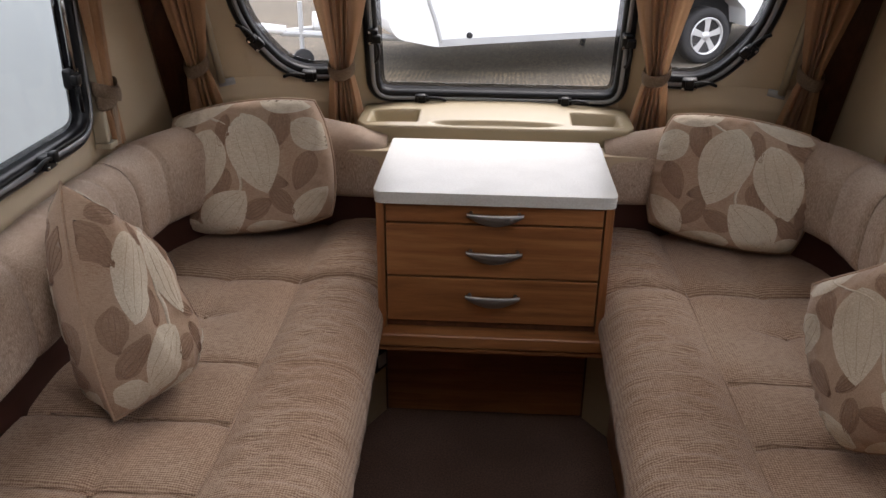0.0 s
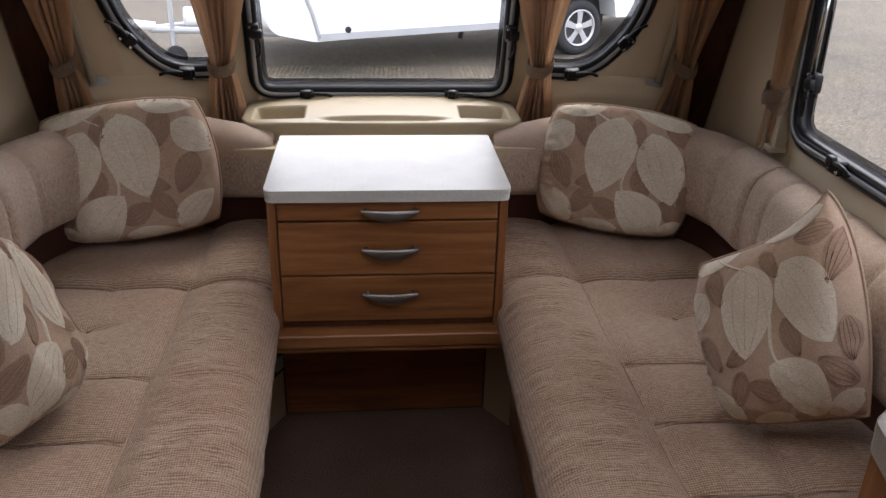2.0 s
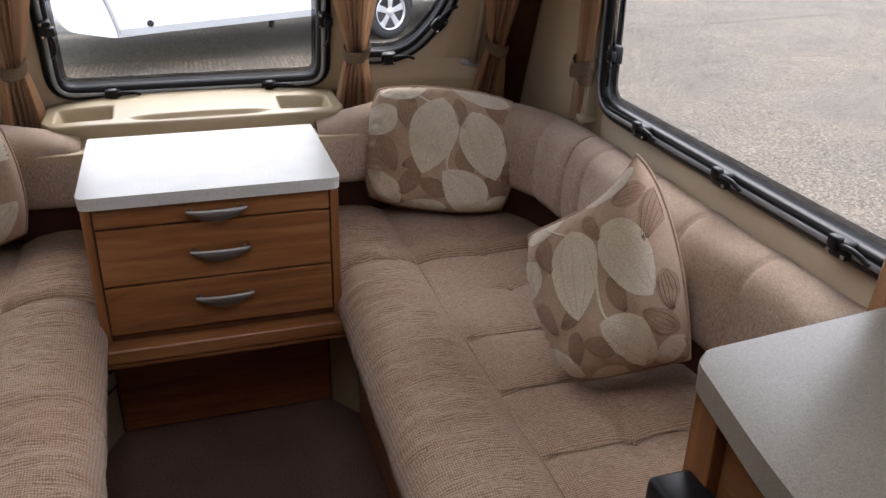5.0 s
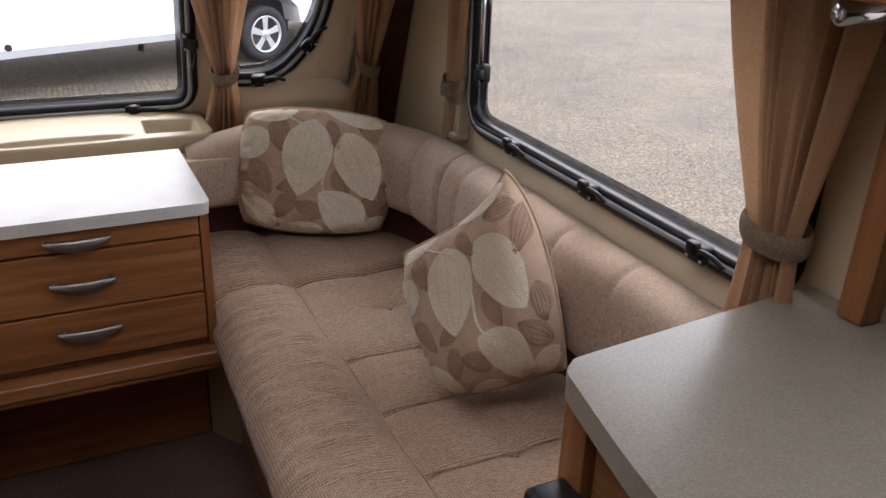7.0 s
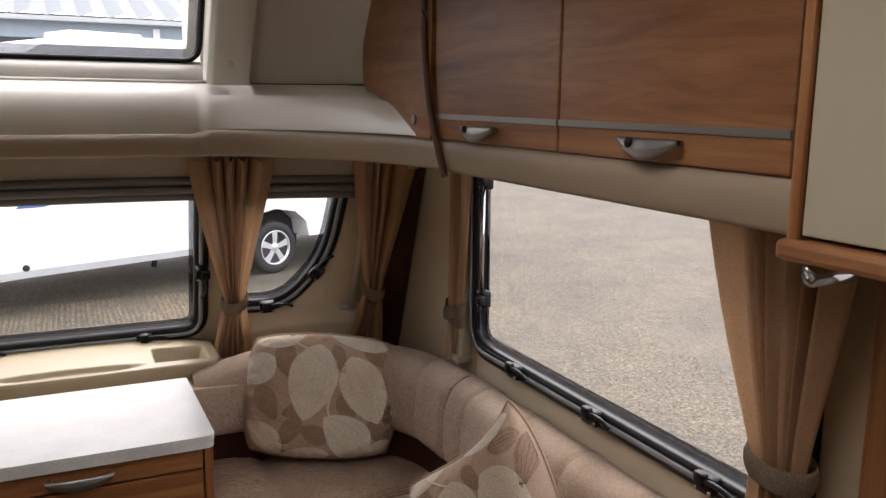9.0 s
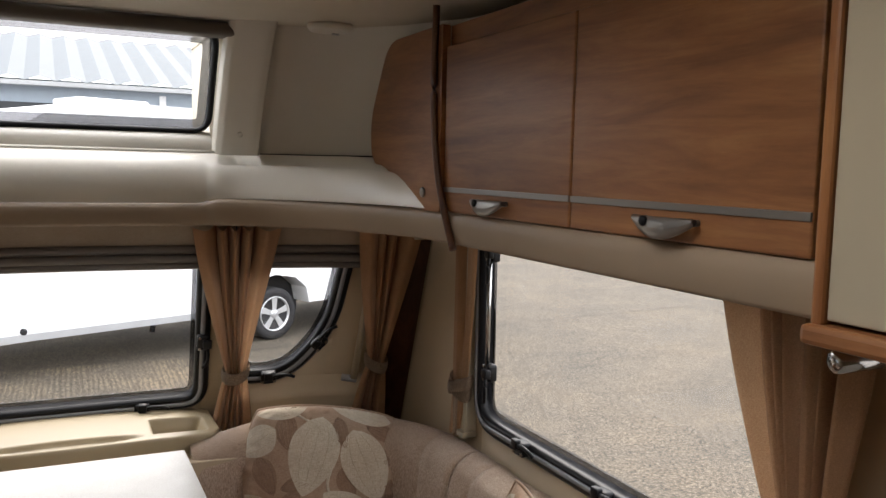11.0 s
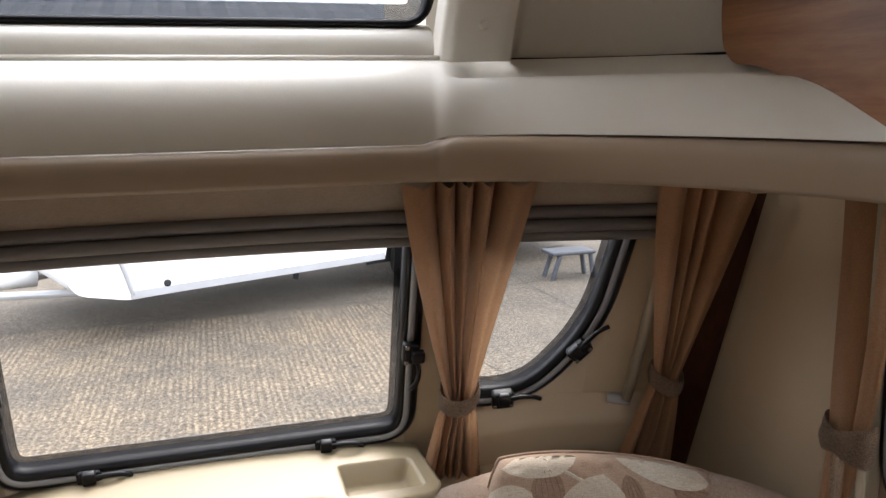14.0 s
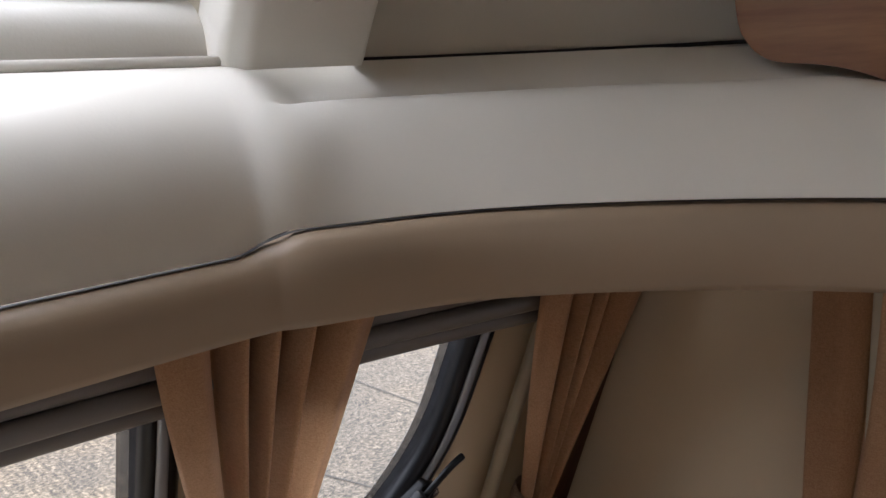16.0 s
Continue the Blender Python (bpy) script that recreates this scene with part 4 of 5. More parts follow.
def scatter_cushion(name, m, w, h, t, seed, label, mirror=1, soft=0.24, corners=None):
    """A stuffed, leaf-printed cushion; corners (top, near, foot, far) slump a standing one out of square."""
    e = new(name)
    e.matrix_world = m
    ROOT[e] = Vector((0, 0, 0))
    tagged(e, label, "cushion", "leaf-patterned scatter cushions")
    if corners:
        top, near, foot, far = (Vector(c) - m.translation for c in corners)
        out = (top - foot).cross(near - far).normalized()
        if out.dot(Vector((0, -1.8, 1.4)) - m.translation) < 0:
            out = -out
    else:
        out = Vector((0, 0, 1))

    def pt(u, v, side):
        p = pillow_point(u, v, w, h, t, side, seed, soft)
        if not corners:
            return p
        # the upper edge hangs in towards its ear, the side below it bulges
        v2 = v - (0.18 * (1 - u * u) * (1 + 0.5 * u) * max(0, v) ** 2 if v > 0 else 0.0)
        u2 = u * (1 + 0.2 * (1 - v * v))
        blunt = 1 - 0.07 * max(0.0, u * v) ** 3
        a, b = (u2 * blunt + 1) / 2, (v2 * blunt + 1) / 2
        base = foot * (1 - a) * (1 - b) + near * a * (1 - b) + far * (1 - a) * b + top * a * b
        sag = 1.0 + 0.25 * max(0.0, -v) * (1 - u * u)
        crease = 0.014 * math.sin(9 * (u - v) + seed) * max(0.0, u * -v) * (1 - max(abs(u), abs(v)) ** 6)
        return base + out * (p.z * sag + crease)
    bm = bmesh.new()
    for side in (-1, 1):
        grid(60, 60, lambda u, v: pt(2 * u - 1, 2 * v - 1, side), bm=bm)
    bmesh.ops.remove_doubles(bm, verts=bm.verts, dist=0.0006)
    part("cover", bm, M_PRINT, e, "tan printed cushion cover", True)
    rim = []
    for k in range(160):
        q = (k % 40) / 20 - 1
        u, v = ((q, -1), (1, q), (-q, 1), (-1, -q))[k // 40]
        rim.append(pt(u, v, 1) * 1.004)
    part("piping", tube(rim, 0.0034, 6, closed=True), M_PRINT, e, "tan piped seam", True)
    for side in (-1, 1):
        for order, (cu, cv, ln, wd, ang, kind) in enumerate(LEAVES):
            cu, ang = cu * mirror, ang if mirror > 0 else 180 - ang
            ca, sa = math.cos(radians(ang)), math.sin(radians(ang))
            lift = (0.0022 if kind == 0 else 0.0012) + 0.0003 * (order % 4)
            def fn(a, b):
                r = a * 2 - 1
                half = wd / 2 * max(0.0, 1 - abs(r) ** 2.2) ** 0.8 * (1 + 0.25 * r)
                p, q = r * ln / 2, (b * 2 - 1) * half
                u = cu + (p * ca - q * sa) * 1.0
                v = cv + (p * sa + q * ca) * (w / h)
                u, v = max(-0.985, min(0.985, u)), max(-0.985, min(0.985, v))
                return pt(u, v, side) + out * (side * lift)
            part("leaf_motif", grid(18, 8, fn), M_LEAF if kind == 0 else M_LEAFTAN, e, "", True)
            if kind == 1:
                # woven outline veins on the tan leaves
                for b in (0.15, 0.33, 0.5, 0.67, 0.85):
                    part("vein", tube([fn(0.06 + 0.88 * i / 10, b) for i in range(11)], 0.0011, 4), M_PRINT_DARK, e, "", True)
            elif order < 5:
                for b in (0.25, 0.5, 0.75):
                    part("vein", tube([fn(0.1 + 0.8 * i / 10, b) for i in range(11)], 0.0006, 4), M_LEAFVEIN, e, "", True)
        stem = catmull([(-0.55, 0.95, 0), (0.05 * mirror, 0.55, 0), (0.12 * mirror, 0.1, 0), (0.1 * mirror, -0.25, 0), (0.3 * mirror, -0.6, 0)], 8)
        part("stem_motif", tube([pt(p.x, p.y, side) + out * (side * 0.0002) for p in stem], 0.004, 6, flat=0.4), M_LEAF, e, "", True)


M_LEAFVEIN = weave("tan_vein_thread", (0.38, 0.3, 0.21), (0.5, 0.42, 0.31), 0.002)
M_PRINT_DARK = weave("brown_vein_thread", (0.22, 0.135, 0.09), (0.31, 0.2, 0.14), 0.002)


def axes(origin, right, up):
    r = Vector(right).normalized()
    f = r.cross(Vector(up)).normalized()
    u = f.cross(r).normalized()
    return Matrix.Translation(origin) @ Matrix((r, u, f)).transposed().to_4x4()


scatter_cushion("scatter_cushion", axes((0.658, 0.384, 0.69), (0.94, -0.335, -0.065), (0.16, 0.27, 0.95)), 0.435, 0.35, 0.13, 3, "tan cushion with cream leaf print in the corner")
scatter_cushion("scatter_cushion", axes((-0.685, 0.37, 0.702), (0.985, 0.05, 0.137), (-0.12, 0.244, 0.962)), 0.455, 0.365, 0.13, 5, "tan cushion with cream leaf print in the corner", -1)
scatter_cushion("scatter_cushion", Matrix.Translation((0.72, -0.53, 0.715)), 0.4, 0.4, 0.19, 8, "tan leaf-print cushion standing on its corner", 1, 0.08, ((0.765, -0.505, 0.985), (0.83, -0.675, 0.605), (0.65, -0.565, 0.508), (0.62, -0.36, 0.75)))
scatter_cushion("scatter_cushion", Matrix.Translation((-0.7, -0.44, 0.7)), 0.4, 0.4, 0.2, 11, "tan leaf-print cushion leaning on the bench", 1, 0.08, ((-0.805, -0.445, 0.97), (-0.71, -0.58, 0.522), (-0.615, -0.425, 0.53), (-0.775, -0.3, 0.79)))


# ---- curtains ----
def curtain(name, at, a_top, w_top, a_band, z_band, w_band, a_bot, z_bot, w_bot, z_top, off, folds, amp, seed, label, knot=False, tilt=0.006):
    """A gathered curtain: broad pleats parted by deep, narrow folds, pinched by a tieback and flared below it."""
    e = thing(name, at(a_band, z_bot, off), label, "curtain", "tied-back curtains")
    rnd = random.Random(seed)
    ph = [rnd.uniform(0, 6.28) for _ in range(3)]
    # broad flat pleats at both edges, narrow ones between
    widths = [1.9] + [rnd.uniform(0.6, 1.1) for _ in range(max(0, folds - 2))] + [2.1] if folds > 2 else [1.0, 1.3]
    cuts = [0.0]
    for w in widths:
        cuts.append(cuts[-1] + w / sum(widths))
    vb = (z_top - z_band) / (z_top - z_bot)
    def pleat(u, k):
        i = max(j for j in range(len(widths)) if cuts[j] <= u + 1e-9)
        q = min(1, max(0, (u - cuts[i]) / (cuts[i + 1] - cuts[i])))
        crest = max(0.0, math.sin(math.pi * q)) ** 0.42
        edge = (i == 0 and q < 0.5) or (i == len(widths) - 1 and q > 0.5)
        fall = 0.9 if edge else 2.4
        return 1 - fall * (1 - crest) + 0.22 * math.sin(q * 7 + ph[i % 3] + 2 * k) * crest
    def at_uv(u, v):
        z = z_top + (z_bot - z_top) * v
        if v < vb:
            k = v / vb
            c, w = a_top + (a_band - a_top) * k ** 1.5, w_top + (w_band - w_top) * (0.85 * k + 0.15 * k ** 1.9)
            am = amp * (1 - 0.4 * k)
        else:
            k = (v - vb) / (1 - vb)
            c, w = a_band + (a_bot - a_band) * k, w_band + (w_bot - w_band) * k ** 0.7
            am = amp * (0.6 + 0.3 * k)
        sway = 0.003 * math.sin(v * 6 + ph[0] + 3 * u)
        return at(c + (u - 0.5) * w + sway * w / w_top, z + (0.004 * math.sin(u * 20 + ph[1]) if v > 0.99 else 0), off + pleat(u, v) * am)
    part("cloth", grid(folds * 26, 44, at_uv), M_CURTAIN, e, smooth=True)
    hb = 0.019
    def wrap(lean, shift, thick):
        def band(u, v):
            ang = u * math.tau
            r = 1 + 0.1 * math.sin(v * math.pi)
            return at(a_band + (w_band / 2 + thick) * r * math.cos(ang), z_band + shift + (v - 0.5) * 2 * hb + lean * math.cos(ang) - 0.006 * math.sin(ang), off + (amp + thick) * r * math.sin(ang))
        bm = grid(28, 6, band, closed_u=True)
        bmesh.ops.solidify(bm, geom=bm.faces[:], thickness=0.003)
        return bm
    part("tieback", wrap(tilt, 0.0, 0.009), M_BAND, e, "woven tieback band", True)
    if knot:
        part("tieback", wrap(-tilt, 0.006, 0.013), M_BAND, e, "woven tieback band", True)
        part("tail", grid(6, 10, lambda u, v: at(a_band + 0.006 + (u - 0.5) * 0.034 * (1 - 0.3 * v), z_band - 0.02 - 0.11 * v, off + 0.012 + 0.004 * math.sin(u * 6))), M_BAND, e, "hanging tieback tail", True)
    return e


for s in (-1, 1):
    curtain("curtain", on_front, s * 0.448, 0.235, s * 0.473, 0.962, 0.058, s * 0.474, 0.76, 0.125, 1.4, 0.07, 5, 0.026, 4 + s, "gathered tan curtain between the front windows")
    curtain("curtain", on_front, s * 0.872, 0.178, s * 0.885, 0.978, 0.05, s * 0.882, 0.74, 0.12, 1.4, 0.06, 4, 0.02, 9 + s, "gathered tan curtain in the front corner", tilt=-0.014 * s)
    curtain("curtain", on_side(s), 0.12, 0.135, 0.142, 0.965, 0.078, 0.165, 0.83, 0.055, 1.4, 0.032, 2, 0.012, 20 + s, "narrow tan curtain beside the side window", True, 0.014)
    bar = thing("blind_rail", on_side(s)(0.103, 1.1, 0.02), "cream upright blind rail on the side wall", "rail")
    m = box(min(s * 0.965, s * 0.998), max(s * 0.965, s * 0.998), 0.1, 0.118, 0.84, 1.4, 0.003)
    part("bar", m, M_PANEL, bar)
    part("foot", box(min(s * 0.955, s * 0.998), max(s * 0.955, s * 0.998), 0.095, 0.135, 0.834, 0.85, 0.003), M_PANEL, bar)
    rail = thing("curtain_rail", on_front(s * 0.86, 1.382, 0.06), "grey curtain rail under the pelmet", "rail")
    part("track", tube([on_front(s * (0.79 + 0.02 * i), 1.386, 0.03) for i in range(9)], 0.005, 8), M_GREYLINE, rail, smooth=True)
    part("end_stop", tube([on_front(s * 0.935, 1.381, 0.085), on_front(s * 0.962, 1.381, 0.085)], 0.01, 10), M_PANEL, rail, "pale plastic end stop", True)
    rod = thing("blind_rod", on_front(s * 0.8, 0.9, 0.02), "pale blind guide rod with a bracket", "rod")
    part("rod", tube([on_front(s * 0.83, 0.9, 0.025), on_front(s * 0.835, 1.1, 0.025), on_front(s * 0.85, 1.4, 0.025)], 0.011, 8), M_PANEL, rod, smooth=True)
    part("bracket", tube([on_front(s * 0.795, 0.895, 0.012), on_front(s * 0.84, 0.893, 0.022)], 0.011, 8), M_GREYLINE, rod, "grey metal bracket", True)
curtain("curtain", on_side(1), -0.985, 0.29, -1.018, 1.015, 0.095, -1.02, 0.86, 0.12, 1.4, 0.075, 7, 0.026, 40, "wide tan curtain at the end of the side window")
curtain("curtain", on_side(-1), -0.98, 0.2, -1.0, 0.945, 0.105, -1.0, 0.78, 0.12, 1.4, 0.075, 6, 0.018, 41, "wide tan curtain at the end of the side window")


# ---- overhead lockers ----
def build_lockers():
    e = thing("overhead_locker", (0.86, -0.7, 1.45), "cherry wood overhead locker above the side window", "cabinet")
    part("body", box(0.732, 0.995, -1.18, -0.24, 1.45, 1.84, 0.002), M_WOODY, e)
    for y0, y1, hy in ((-0.716, -0.255, -0.47), (-1.178, -0.72, -0.955)):
        bm = box(0.715, 0.731, y0, y1, 1.458, 1.795, 0.003)
        d = part("door", bm, M_WOODY, e, "cherry wood locker door", False)
        part("inlay", box(0.7125, 0.718, y0 + 0.001, y1 - 0.001, 1.499, 1.509, 0.0008), M_SILVER, d, "thin satin metal inlay strip")
        h = (hy, 1.478)
        bow_handle(d, (0.716, hy, 1.476), (0, 1, 0), (-1, 0, 0), 0.118, 0.03)
        part("lock", lathe([(0.007, 0), (0.007, 0.004), (0.004, 0.006)], look((0.69, hy + 0.025, 1.484), (2, hy + 0.025, 1.484)), 14), M_CATCH, d, "small dark push lock", True)
    part("light_strip", box(0.735, 0.76, -1.18, -0.25, 1.8, 1.835, 0.004), M_PANEL, e, "cream cornice strip")
    # end panel that tapers to the skylight
    o = rounded([(-0.25, 1.456), (-0.115, 1.456), (0.06, 1.55), (0.15, 1.556), (0.165, 1.66), (0.05, 1.84), (-0.25, 1.84)], [0.003, 0.03, 0.04, 0.04, 0.1, 0.06, 0.003])
    bm = plate(o, Matrix(((0, 0, 1, 0.708), (1, 0, 0, 0), (0, 1, 0, 0), (0, 0, 0, 1))), 0.018, 0.002)
    p = part("end_panel", bm, M_WOODY, e, "tapered cherry wood end panel")
    part("button", lathe([(0.011, 0), (0.011, 0.003), (0.008, 0.005)], look((0.708, -0.167, 1.495), (2, -0.167, 1.495)), 16), M_SILVER, p, "satin metal light switch", True)
    # curved dark rib between the end panel and the doors
    r = catmull([(0.706, -0.325, 1.385), (0.706, -0.285, 1.45), (0.704, -0.245, 1.55), (0.702, -0.225, 1.7), (0.704, -0.225, 1.88)], 8)
    part("rib", tube(r, 0.0078, 8), M_WOODDARK, e, "curved dark wood rib", True)


build_lockers()


# ---- kitchen end ----
def build_kitchen():
    k = thing("kitchen_unit", (0.75, -1.7, 0), "cherry wood kitchen unit with a black oven", "cabinet")
    part("side_panel", box(0.53, 0.99, -1.12, -1.1, 0.0, 0.884, 0.002), M_WOOD, k)
    part("front_post", box(0.522, 0.547, -1.15, -1.1, 0.0, 0.884, 0.002), M_WOODV, k)
    part("front_panel", box(0.54, 0.556, -2.6, -1.15, 0.0, 0.884, 0.002), M_WOODY, k)
    ov = part("oven_door", box(0.462, 0.53, -1.75, -1.108, 0.3, 0.768, 0.012, 3), M_CATCH, k, "glossy black oven door", True)
    o = rounded([(0.518, -1.085), (1.0, -1.04), (1.0, -2.6), (0.46, -2.6), (0.46, -1.36)], [0.035, 0.003, 0.003, 0.003, 0.2])
    t = thing("worktop", (0.75, -1.7, 0.885), "speckled beige stone-effect laminate kitchen worktop", "worktop")
    part("slab", plate(o, pose(0, 0, 0.9055), 0.0185, 0.004), M_COUNTER, t)
    part("edge_band", plate(shrink(o, 0.001), pose(0, 0, 0.8855), 0.0198, 0.002), M_COUNTER, t)
    p = thing("upright_panel", (0.97, -1.12, 0.924), "cherry wood upright panel on the worktop", "panel")
    part("board", box(0.962, 0.997, -1.165, -1.125, 0.925, 1.395, 0.002), M_WOODV, p)
    part("edge_strip", box(0.955, 0.9618, -1.166, -1.124, 0.925, 1.395, 0.003), M_WOODV, p, "rounded cherry wood edge strip")
    c = thing("kitchen_locker", (0.83, -1.7, 1.4), "cream overhead kitchen locker with cherry wood trim", "cabinet")
    part("body", box(0.672, 0.995, -2.6, -1.255, 1.405, CEIL - 0.004, 0.002), M_PANEL, c)
    part("door", box(0.656, 0.671, -1.9, -1.252, 1.408, CEIL - 0.01, 0.002), M_PANEL, c, "cream laminate locker door")
    part("edge_trim", box(0.65, 0.69, -1.251, -1.237, 1.39, CEIL - 0.004, 0.004), M_WOODV, c, "cherry wood edge strip")
    part("bottom_trim", box(0.64, 0.995, -2.6, -1.233, 1.383, 1.404, 0.006), M_WOODY, c, "cherry wood bottom edge")
    s = thing("spot_lamp", (0.69, -1.235, 1.37), "small chrome spot lamp under the kitchen locker", "lamp")
    part("stem", tube([(0.695, -1.262, 1.385), (0.695, -1.262, 1.37)], 0.005), M_CHROME, s, smooth=True)
    part("shade", lathe([(0.009, -0.026), (0.012, -0.023), (0.012, 0.024), (0.009, 0.026)], look((0.69, -1.262, 1.369), (0.5, -1.21, 1.35)), 18), M_CHROME, s, "chrome lamp head", True)


build_kitchen()


# ---- outside ----
GROUND = -0.45


def build_yard():
    single("ground", grid(4, 4, lambda u, v: Vector((-900 + 1800 * u, -900 + 1800 * v, GROUND))), M_CONCRETE, "weathered tan-grey concrete yard", "ground", kind="structure")
    for x0, y0, x1, y1 in ((-9, 6.8, 1.5, 6.95), (1.5, 6.95, 9, 7.9), (1.55, 6.95, 2.6, 2.0), (3.2, -5, 3.4, 9)):
        d = Vector((x1 - x0, y1 - y0, 0))
        q = Vector((-d.y, d.x, 0)).normalized() * 0.007
        bm = grid(40, 1, lambda u, v: Vector((x0, y0, GROUND + 0.003)) + d * u + q * (2 * v - 1) + q * 2 * noise.noise(Vector((u * 14, 0, x0))))
        single("joint", bm, M_JOINT, "dark joint in the concrete", "joint", kind="structure")


def wheel(parent_name, p, along, out, r, thing_parent):
    m = axes(p, along, (0, 0, 1))
    if m.to_3x3().col[2].dot(Vector(out)) < 0:
        m = axes(p, tuple(-a for a in along), (0, 0, 1))
    w = part("wheel", lathe([(r * 0.66, -0.1), (r * 0.9, -0.1), (r, -0.08), (r, 0.06), (r * 0.95, 0.085), (r * 0.7, 0.09), (r * 0.66, 0.07)], m, 40), M_TYRE, thing_parent, "black tyre on a silver alloy wheel", True)
    part("rim", lathe([(r * 0.55, 0.05), (r * 0.66, 0.072), (r * 0.67, 0.092), (r * 0.63, 0.094), (r * 0.6, 0.07), (r * 0.58, 0.03)], m, 40), M_ALLOY, w, smooth=True)
    part("rim_back", lathe([(r * 0.62, 0.0), (r * 0.62, 0.004)], m, 30), M_DARK, w)
    part("hub", lathe([(r * 0.17, 0.03), (r * 0.17, 0.075), (r * 0.1, 0.085)], m, 20), M_ALLOY, w, smooth=True)
    for k in range(5):
        a = k * math.tau / 5 + 0.3
        o = [(r * 0.1, -r * 0.1), (r * 0.36, -r * 0.085), (r * 0.63, -r * 0.14), (r * 0.63, r * 0.14), (r * 0.36, r * 0.085), (r * 0.1, r * 0.1)]
        part("spoke", plate(o, m @ Matrix.Rotation(a, 4, "Z") @ Matrix.Translation((0, 0, 0.045)), 0.03, 0.006), M_ALLOY, w)
    return w


def touring_caravan(name, origin, heading, length, label, top=2.1, with_wheel=True):
    """A white touring caravan; origin is its near side at the axle, on the ground; heading along its side from nose to tail."""
    e = thing(name, origin, label, "caravan")
    d = Vector((math.cos(radians(heading)), math.sin(radians(heading)), 0))
    n = Vector((d.y, -d.x, 0))
    O = Vector(origin)
    def W(a, b, z):
        return O + d * a - n * b + Vector((0, 0, z - GROUND))
    nose, tail = -3.08, length - 3.08
    low = -0.06
    # side outline, nose sloping
    out = [(tail, low + 0.02), (tail, top - 0.2), (tail - 0.25, top), (nose + 0.75, top), (nose + 0.15, top - 0.4), (nose - 0.15, 1.2), (nose - 0.42, 0.45), (nose - 0.5, 0.2), (nose - 0.42, 0.0), (nose, low - 0.04)]
    arch = [(0.48, low), (0.44, 0.12), (0.28, 0.25), (0.0, 0.3), (-0.28, 0.25), (-0.44, 0.12), (-0.48, low)]
    prof = rounded(out, [0.04, 0.2, 0.2, 0.4, 0.4, 0.3, 0.2, 0.1, 0.1, 0.05], 5) + [(a, z) for a, z in reversed(arch)]
    bm = bmesh.new()
    A = [bm.verts.new(W(a, 0, z)) for a, z in prof]
    B = [bm.verts.new(W(a, 2.2, z)) for a, z in prof]
    m = len(prof)
    for q in (A, B):
        f = bm.faces.new(q)
    for i in range(m):
        bm.faces.new((A[i], A[(i + 1) % m], B[(i + 1) % m], B[i]))
    body = part("body", bm, M_WHITE, e, "white gelcoat caravan body")
    def strip(a0, a1, z0, z1, off, mat, nm, parent=None, lab=""):
        b = bmesh.new()
        vs = [b.verts.new(W(a, -o, z)) for o in (0.0, off) for a, z in ((a0, z0), (a1, z0), (a1, z1), (a0, z1))]
        for f in ((0, 1, 2, 3), (4, 5, 6, 7), (0, 1, 5, 4), (1, 2, 6, 5), (2, 3, 7, 6), (3, 0, 4, 7)):
            b.faces.new([vs[i] for i in f])
        return part(nm, b, mat, parent or e, lab)
    strip(nose + 0.02, -0.5, low - 0.03, low + 0.035, 0.02, M_GREYLINE, "skirt_rail", lab="pale grey skirt rail")
    edge = catmull([W(nose + 0.04, -0.004, low), W(nose - 0.02, -0.004, 0.16), W(nose - 0.09, -0.004, 0.36), W(nose - 0.12, -0.004, 0.62), W(nose - 0.05, -0.004, 1.2), W(nose + 0.1, -0.004, 1.6)], 6)
    part("corner_trim", tube(edge, 0.02, 8), M_GREYLINE, e, "grey curved corner trim", True)
    part("plug", lathe([(0.03, 0), (0.03, 0.02), (0.02, 0.025)], axes(W(nose + 0.33, -0.002, low + 0.06), d, (0, 0, 1)), 14), M_DARK, e, "dark round plug", True)
    strip(-0.68, -0.58, 0.06, 0.1, 0.02, M_ORANGE, "marker_lamp", lab="amber side marker lamp")
    for i in range(7):
        strip(-0.25, 0.28, 0.62 + i * 0.035, 0.64 + i * 0.035, 0.012, M_GREYLINE, "vent_slat")
    # dark blue swoosh and lettering block, as plain shapes
    sw = [(-2.8, 0.54), (-2.7, 0.64), (-2.5, 0.7), (-2.2, 0.72), (-2.45, 0.66), (-2.58, 0.6), (-2.3, 0.59), (-2.55, 0.54)]
    b = bmesh.new()
    b.faces.new([b.verts.new(W(a, -0.004, z)) for a, z in sw])
    part("decal", b, M_BLUE, e, "dark blue swoosh decal")
    for i in range(7):
        strip(-2.24 + i * 0.1, -2.18 + i * 0.1, 0.54, 0.54 + (0.12 if i % 3 == 0 else 0.085), 0.004, M_BLUE, "decal_bar")
    if with_wheel:
        wheel("wheel", W(0, 0.1, GROUND + 0.3), d, n, 0.3, e)
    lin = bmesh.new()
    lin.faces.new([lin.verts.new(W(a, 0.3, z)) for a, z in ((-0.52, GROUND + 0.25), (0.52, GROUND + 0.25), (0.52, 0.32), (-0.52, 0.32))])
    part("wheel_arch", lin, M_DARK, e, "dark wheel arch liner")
    for a, b2 in ((-1.2, 0.5), (1.4, 0.5), (-1.2, 1.7), (1.4, 1.7)):
        part("chassis_leg", tube([W(a, b2, low), W(a - 0.05, b2, GROUND + 0.18)], 0.03, 8), M_DARK, e)
    part("underside", tube([W(nose, 1.1, low - 0.1), W(tail - 0.2, 1.1, low - 0.1)], 0.08, 8), M_DARK, e)
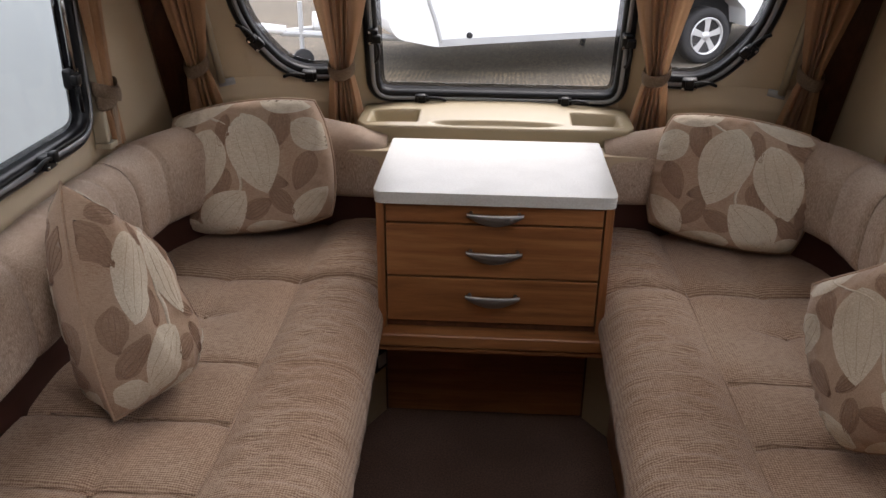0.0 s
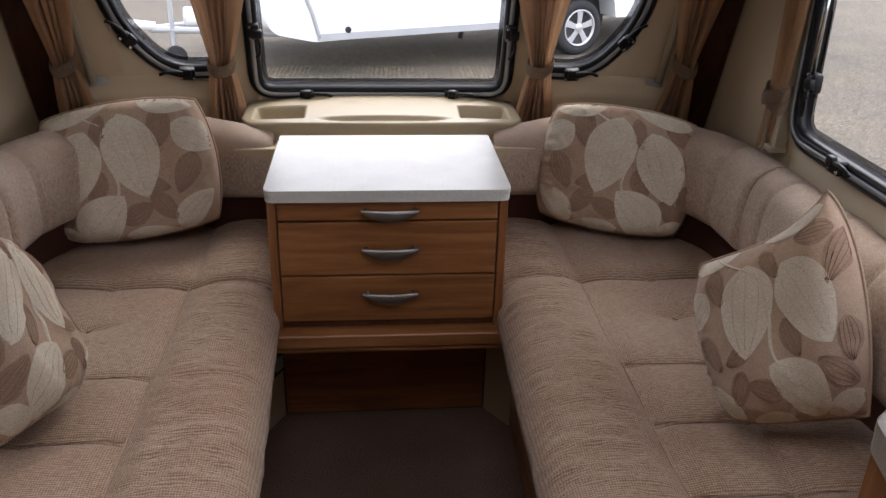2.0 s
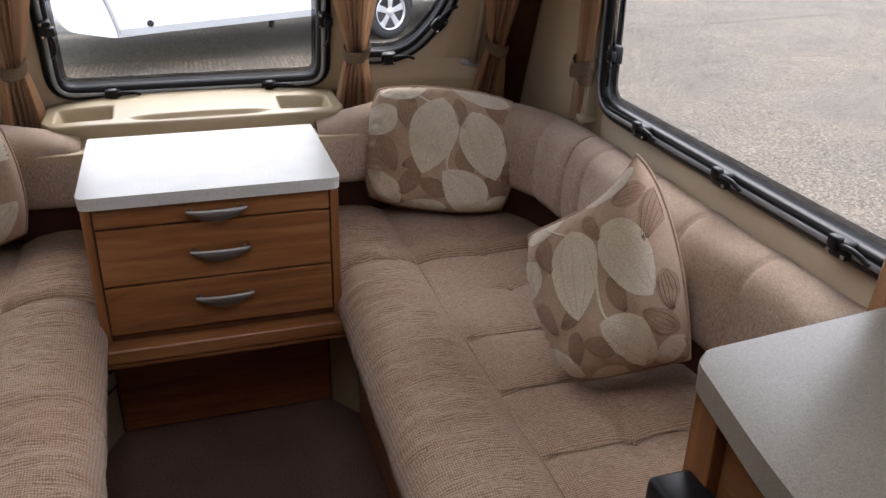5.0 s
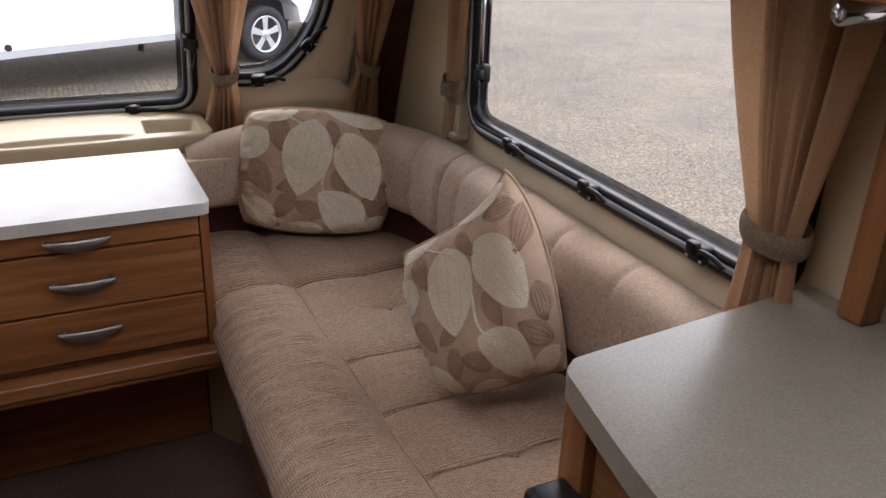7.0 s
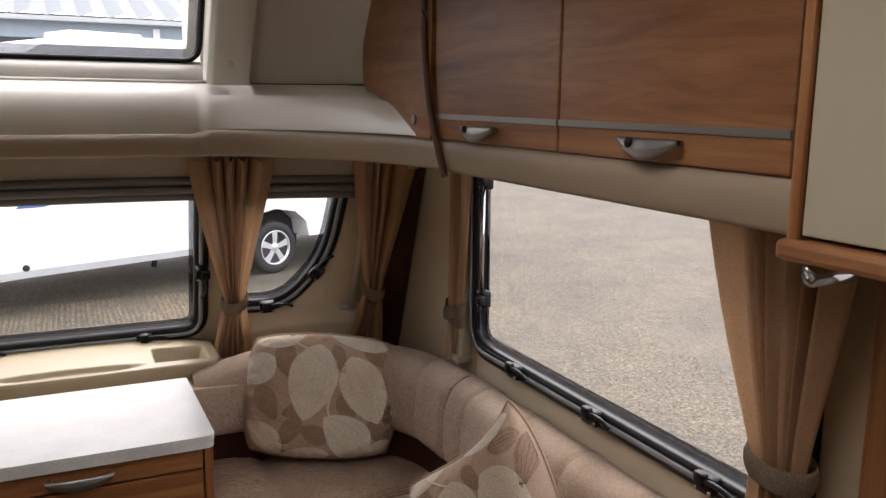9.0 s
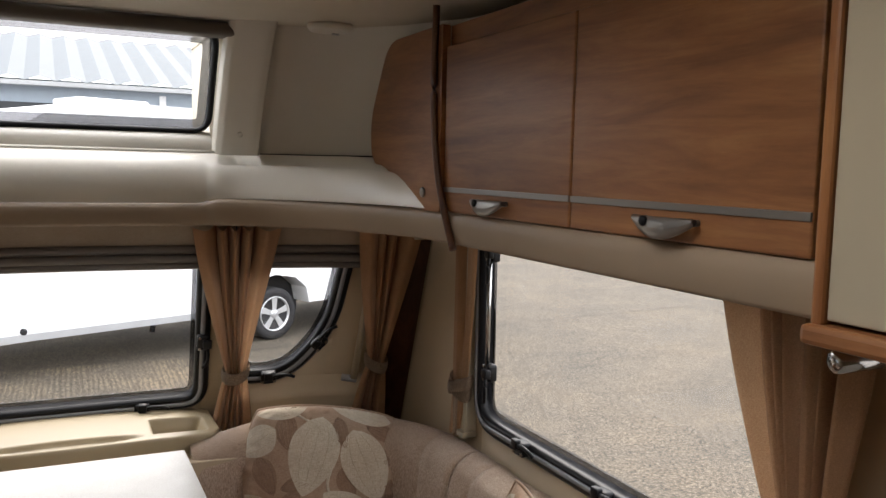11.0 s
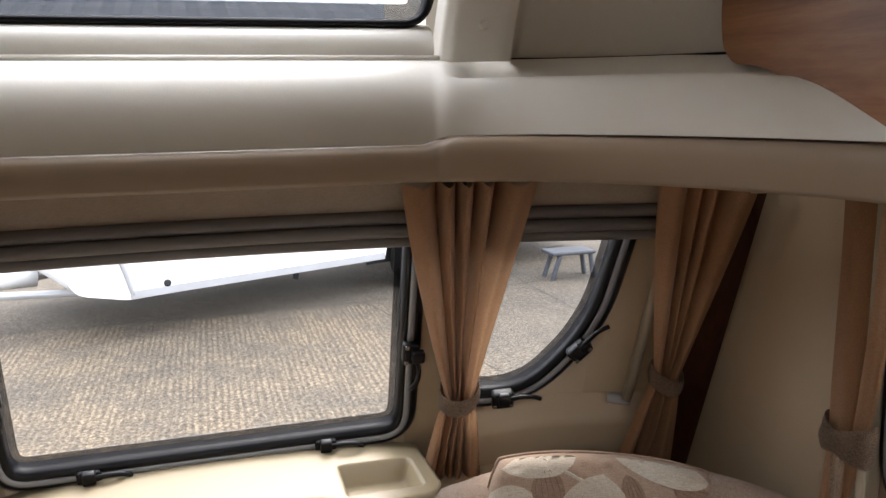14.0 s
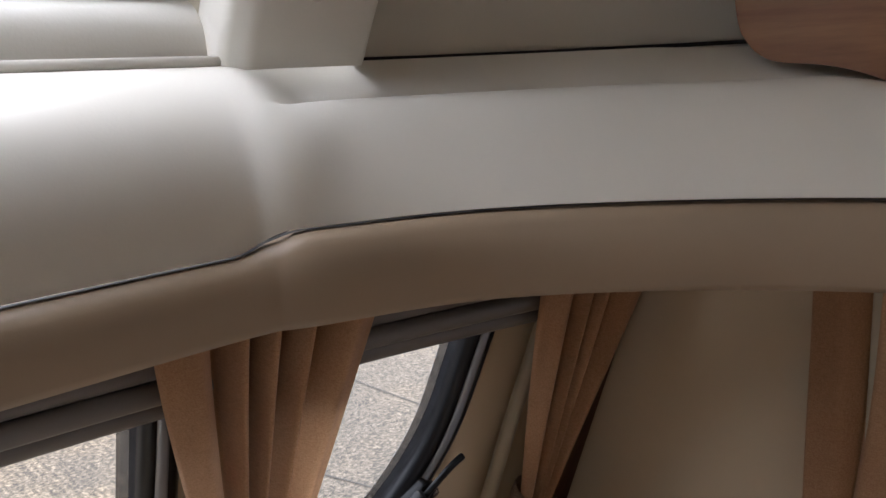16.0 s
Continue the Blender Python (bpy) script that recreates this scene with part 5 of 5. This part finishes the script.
    # towing frame
    for b2 in (0.45, 1.75):
        part("tow_bar", tube([W(nose + 0.1, b2, low - 0.05), W(nose - 1.35, 1.1, low - 0.02)], 0.035, 8), M_GREYLINE, e, "grey steel towing frame")
    part("hitch", tube([W(nose - 1.3, 1.1, low), W(nose - 1.7, 1.1, low + 0.06)], 0.05, 10), M_WHITE, e, "white coupling cover", True)
    part("hitch_cover", tube([W(nose - 0.45, 1.1, low + 0.06), W(nose - 1.0, 1.1, low + 0.08)], 0.1, 12), M_WHITE, e, "white fairing over the towing frame", True)
    part("jockey_post", tube([W(nose - 1.15, 1.0, low + 0.3), W(nose - 1.15, 1.0, GROUND + 0.15)], 0.025, 10), M_GREYLINE, e)
    jw = lathe([(0.1, -0.03), (0.11, -0.02), (0.11, 0.02), (0.1, 0.03)], axes(W(nose - 1.15, 0.95, GROUND + 0.11), d, (0, 0, 1)), 20)
    part("jockey_wheel", jw, M_TYRE, e, "small black jockey wheel", True)
    part("roof_light", turned(box(-0.4, 0.4, -0.3, 0.3, 0, 0.1, 0.03), axes(W(nose + 1.6, 1.1, top - 0.01), d, (0, 0, 1)) @ pose(0, 0, 0, -90)), M_WHITE, e, "white raised roof light")
    return e


build_yard()
touring_caravan("touring_caravan", (2.3, 7.45, GROUND), 22, 6.2, "white touring caravan parked across the yard")


def build_far():
    # neighbour close on the left side
    e = thing("neighbour_caravan", (-1.95, -0.5, GROUND), "white caravan parked close alongside", "caravan")
    prof = rounded([(-6, 0.0), (1.1, 0.0), (1.4, 0.5), (1.1, 1.3), (0.4, 2.1), (-6, 2.1)], [0.02, 0.1, 0.3, 0.5, 0.4, 0.02], 6)
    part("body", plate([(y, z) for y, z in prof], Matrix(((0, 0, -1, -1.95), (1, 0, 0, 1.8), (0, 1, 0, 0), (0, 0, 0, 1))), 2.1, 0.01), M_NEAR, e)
    part("trim", tube([(-1.94, 0.95, 0.1), (-1.94, 0.9, 0.75), (-1.94, 0.6, 1.25), (-1.94, 0.3, 2.0)], 0.012, 8), M_GREYLINE, e, "grey seam trim")
    # near-black block stands for the chassis and the shade beneath the body
    part("chassis_shade", box(-4.0, -2.2, -3.8, 2.2, GROUND, 0.02, 0.01), M_DARK, e)
    # long low shed
    b = thing("shed", (0, 34, GROUND), "long low blue-grey shed with a pale sheet roof", "building")
    part("wall", box(-40, 45, 34, 34.3, GROUND, 4.6, 0), M_SHED, b)
    roof = bmesh.new()
    def rf(u, v):
        x = -41 + 87 * u
        return Vector((x, 33.4 + 12 * v, 4.5 + 3.2 * v + (0.16 if round(u * 160) % 2 else 0)))
    part("roof", grid(160, 2, rf, bm=roof), M_ROOF, b, "pale corrugated roof")
    part("gutter", box(-41, 46, 33.3, 33.5, 4.3, 4.48, 0.02), M_GREYLINE, b)
    for i in range(12):
        x = -34 + 6.4 * i
        w = part("window", box(x, x + 4.6, 33.94, 34.02, 2.2, 3.7, 0), M_SHEDDARK, b, "dark shed opening")
        part("frame", box(x - 0.25, x, 33.9, 34.0, GROUND, 4.2, 0), M_WHITE, w)
    for i, x in enumerate((-7.5, -2.2, 3.6, 9.5, -13)):
        v = thing("parked_caravan", (x, 22 + i, GROUND), "white caravan parked in a far row", "caravan", "far caravans")
        part("body", box(x - 2.4, x + 2.4, 22 + i, 24.2 + i, 0, 2.55, 0.25, 4), M_WHITE, v)
        part("roof_box", box(x - 0.7, x + 0.4, 22.6 + i, 23.6 + i, 2.55, 2.72, 0.06), M_WHITE, v)
        part("window", box(x - 1.2, x + 0.6, 21.96 + i, 22.02 + i, 1.2, 1.9, 0.05), M_SHEDDARK, v)
        # running gear and the shade under it, as one dark block
        part("chassis_shade", box(x - 2.2, x + 2.2, 22.2 + i, 24 + i, GROUND, 0.05, 0.02), M_DARK, v)
    # grey step stool on the concrete
    st = thing("step_stool", (3.95, 7.3, GROUND), "grey plastic step stool on the concrete", "stool")
    part("tread", box(3.66, 4.18, 7.15, 7.47, GROUND + 0.27, GROUND + 0.31, 0.015), M_STOOL, st)
    for x in (3.74, 4.1):
        for y in (7.17, 7.39):
            part("leg", tube([(x + 0.03, y + 0.02, GROUND + 0.275), (x + (0.07 if x > 4 else -0.06), y + 0.02, GROUND)], 0.028, 8), M_STOOL, st)


build_far()
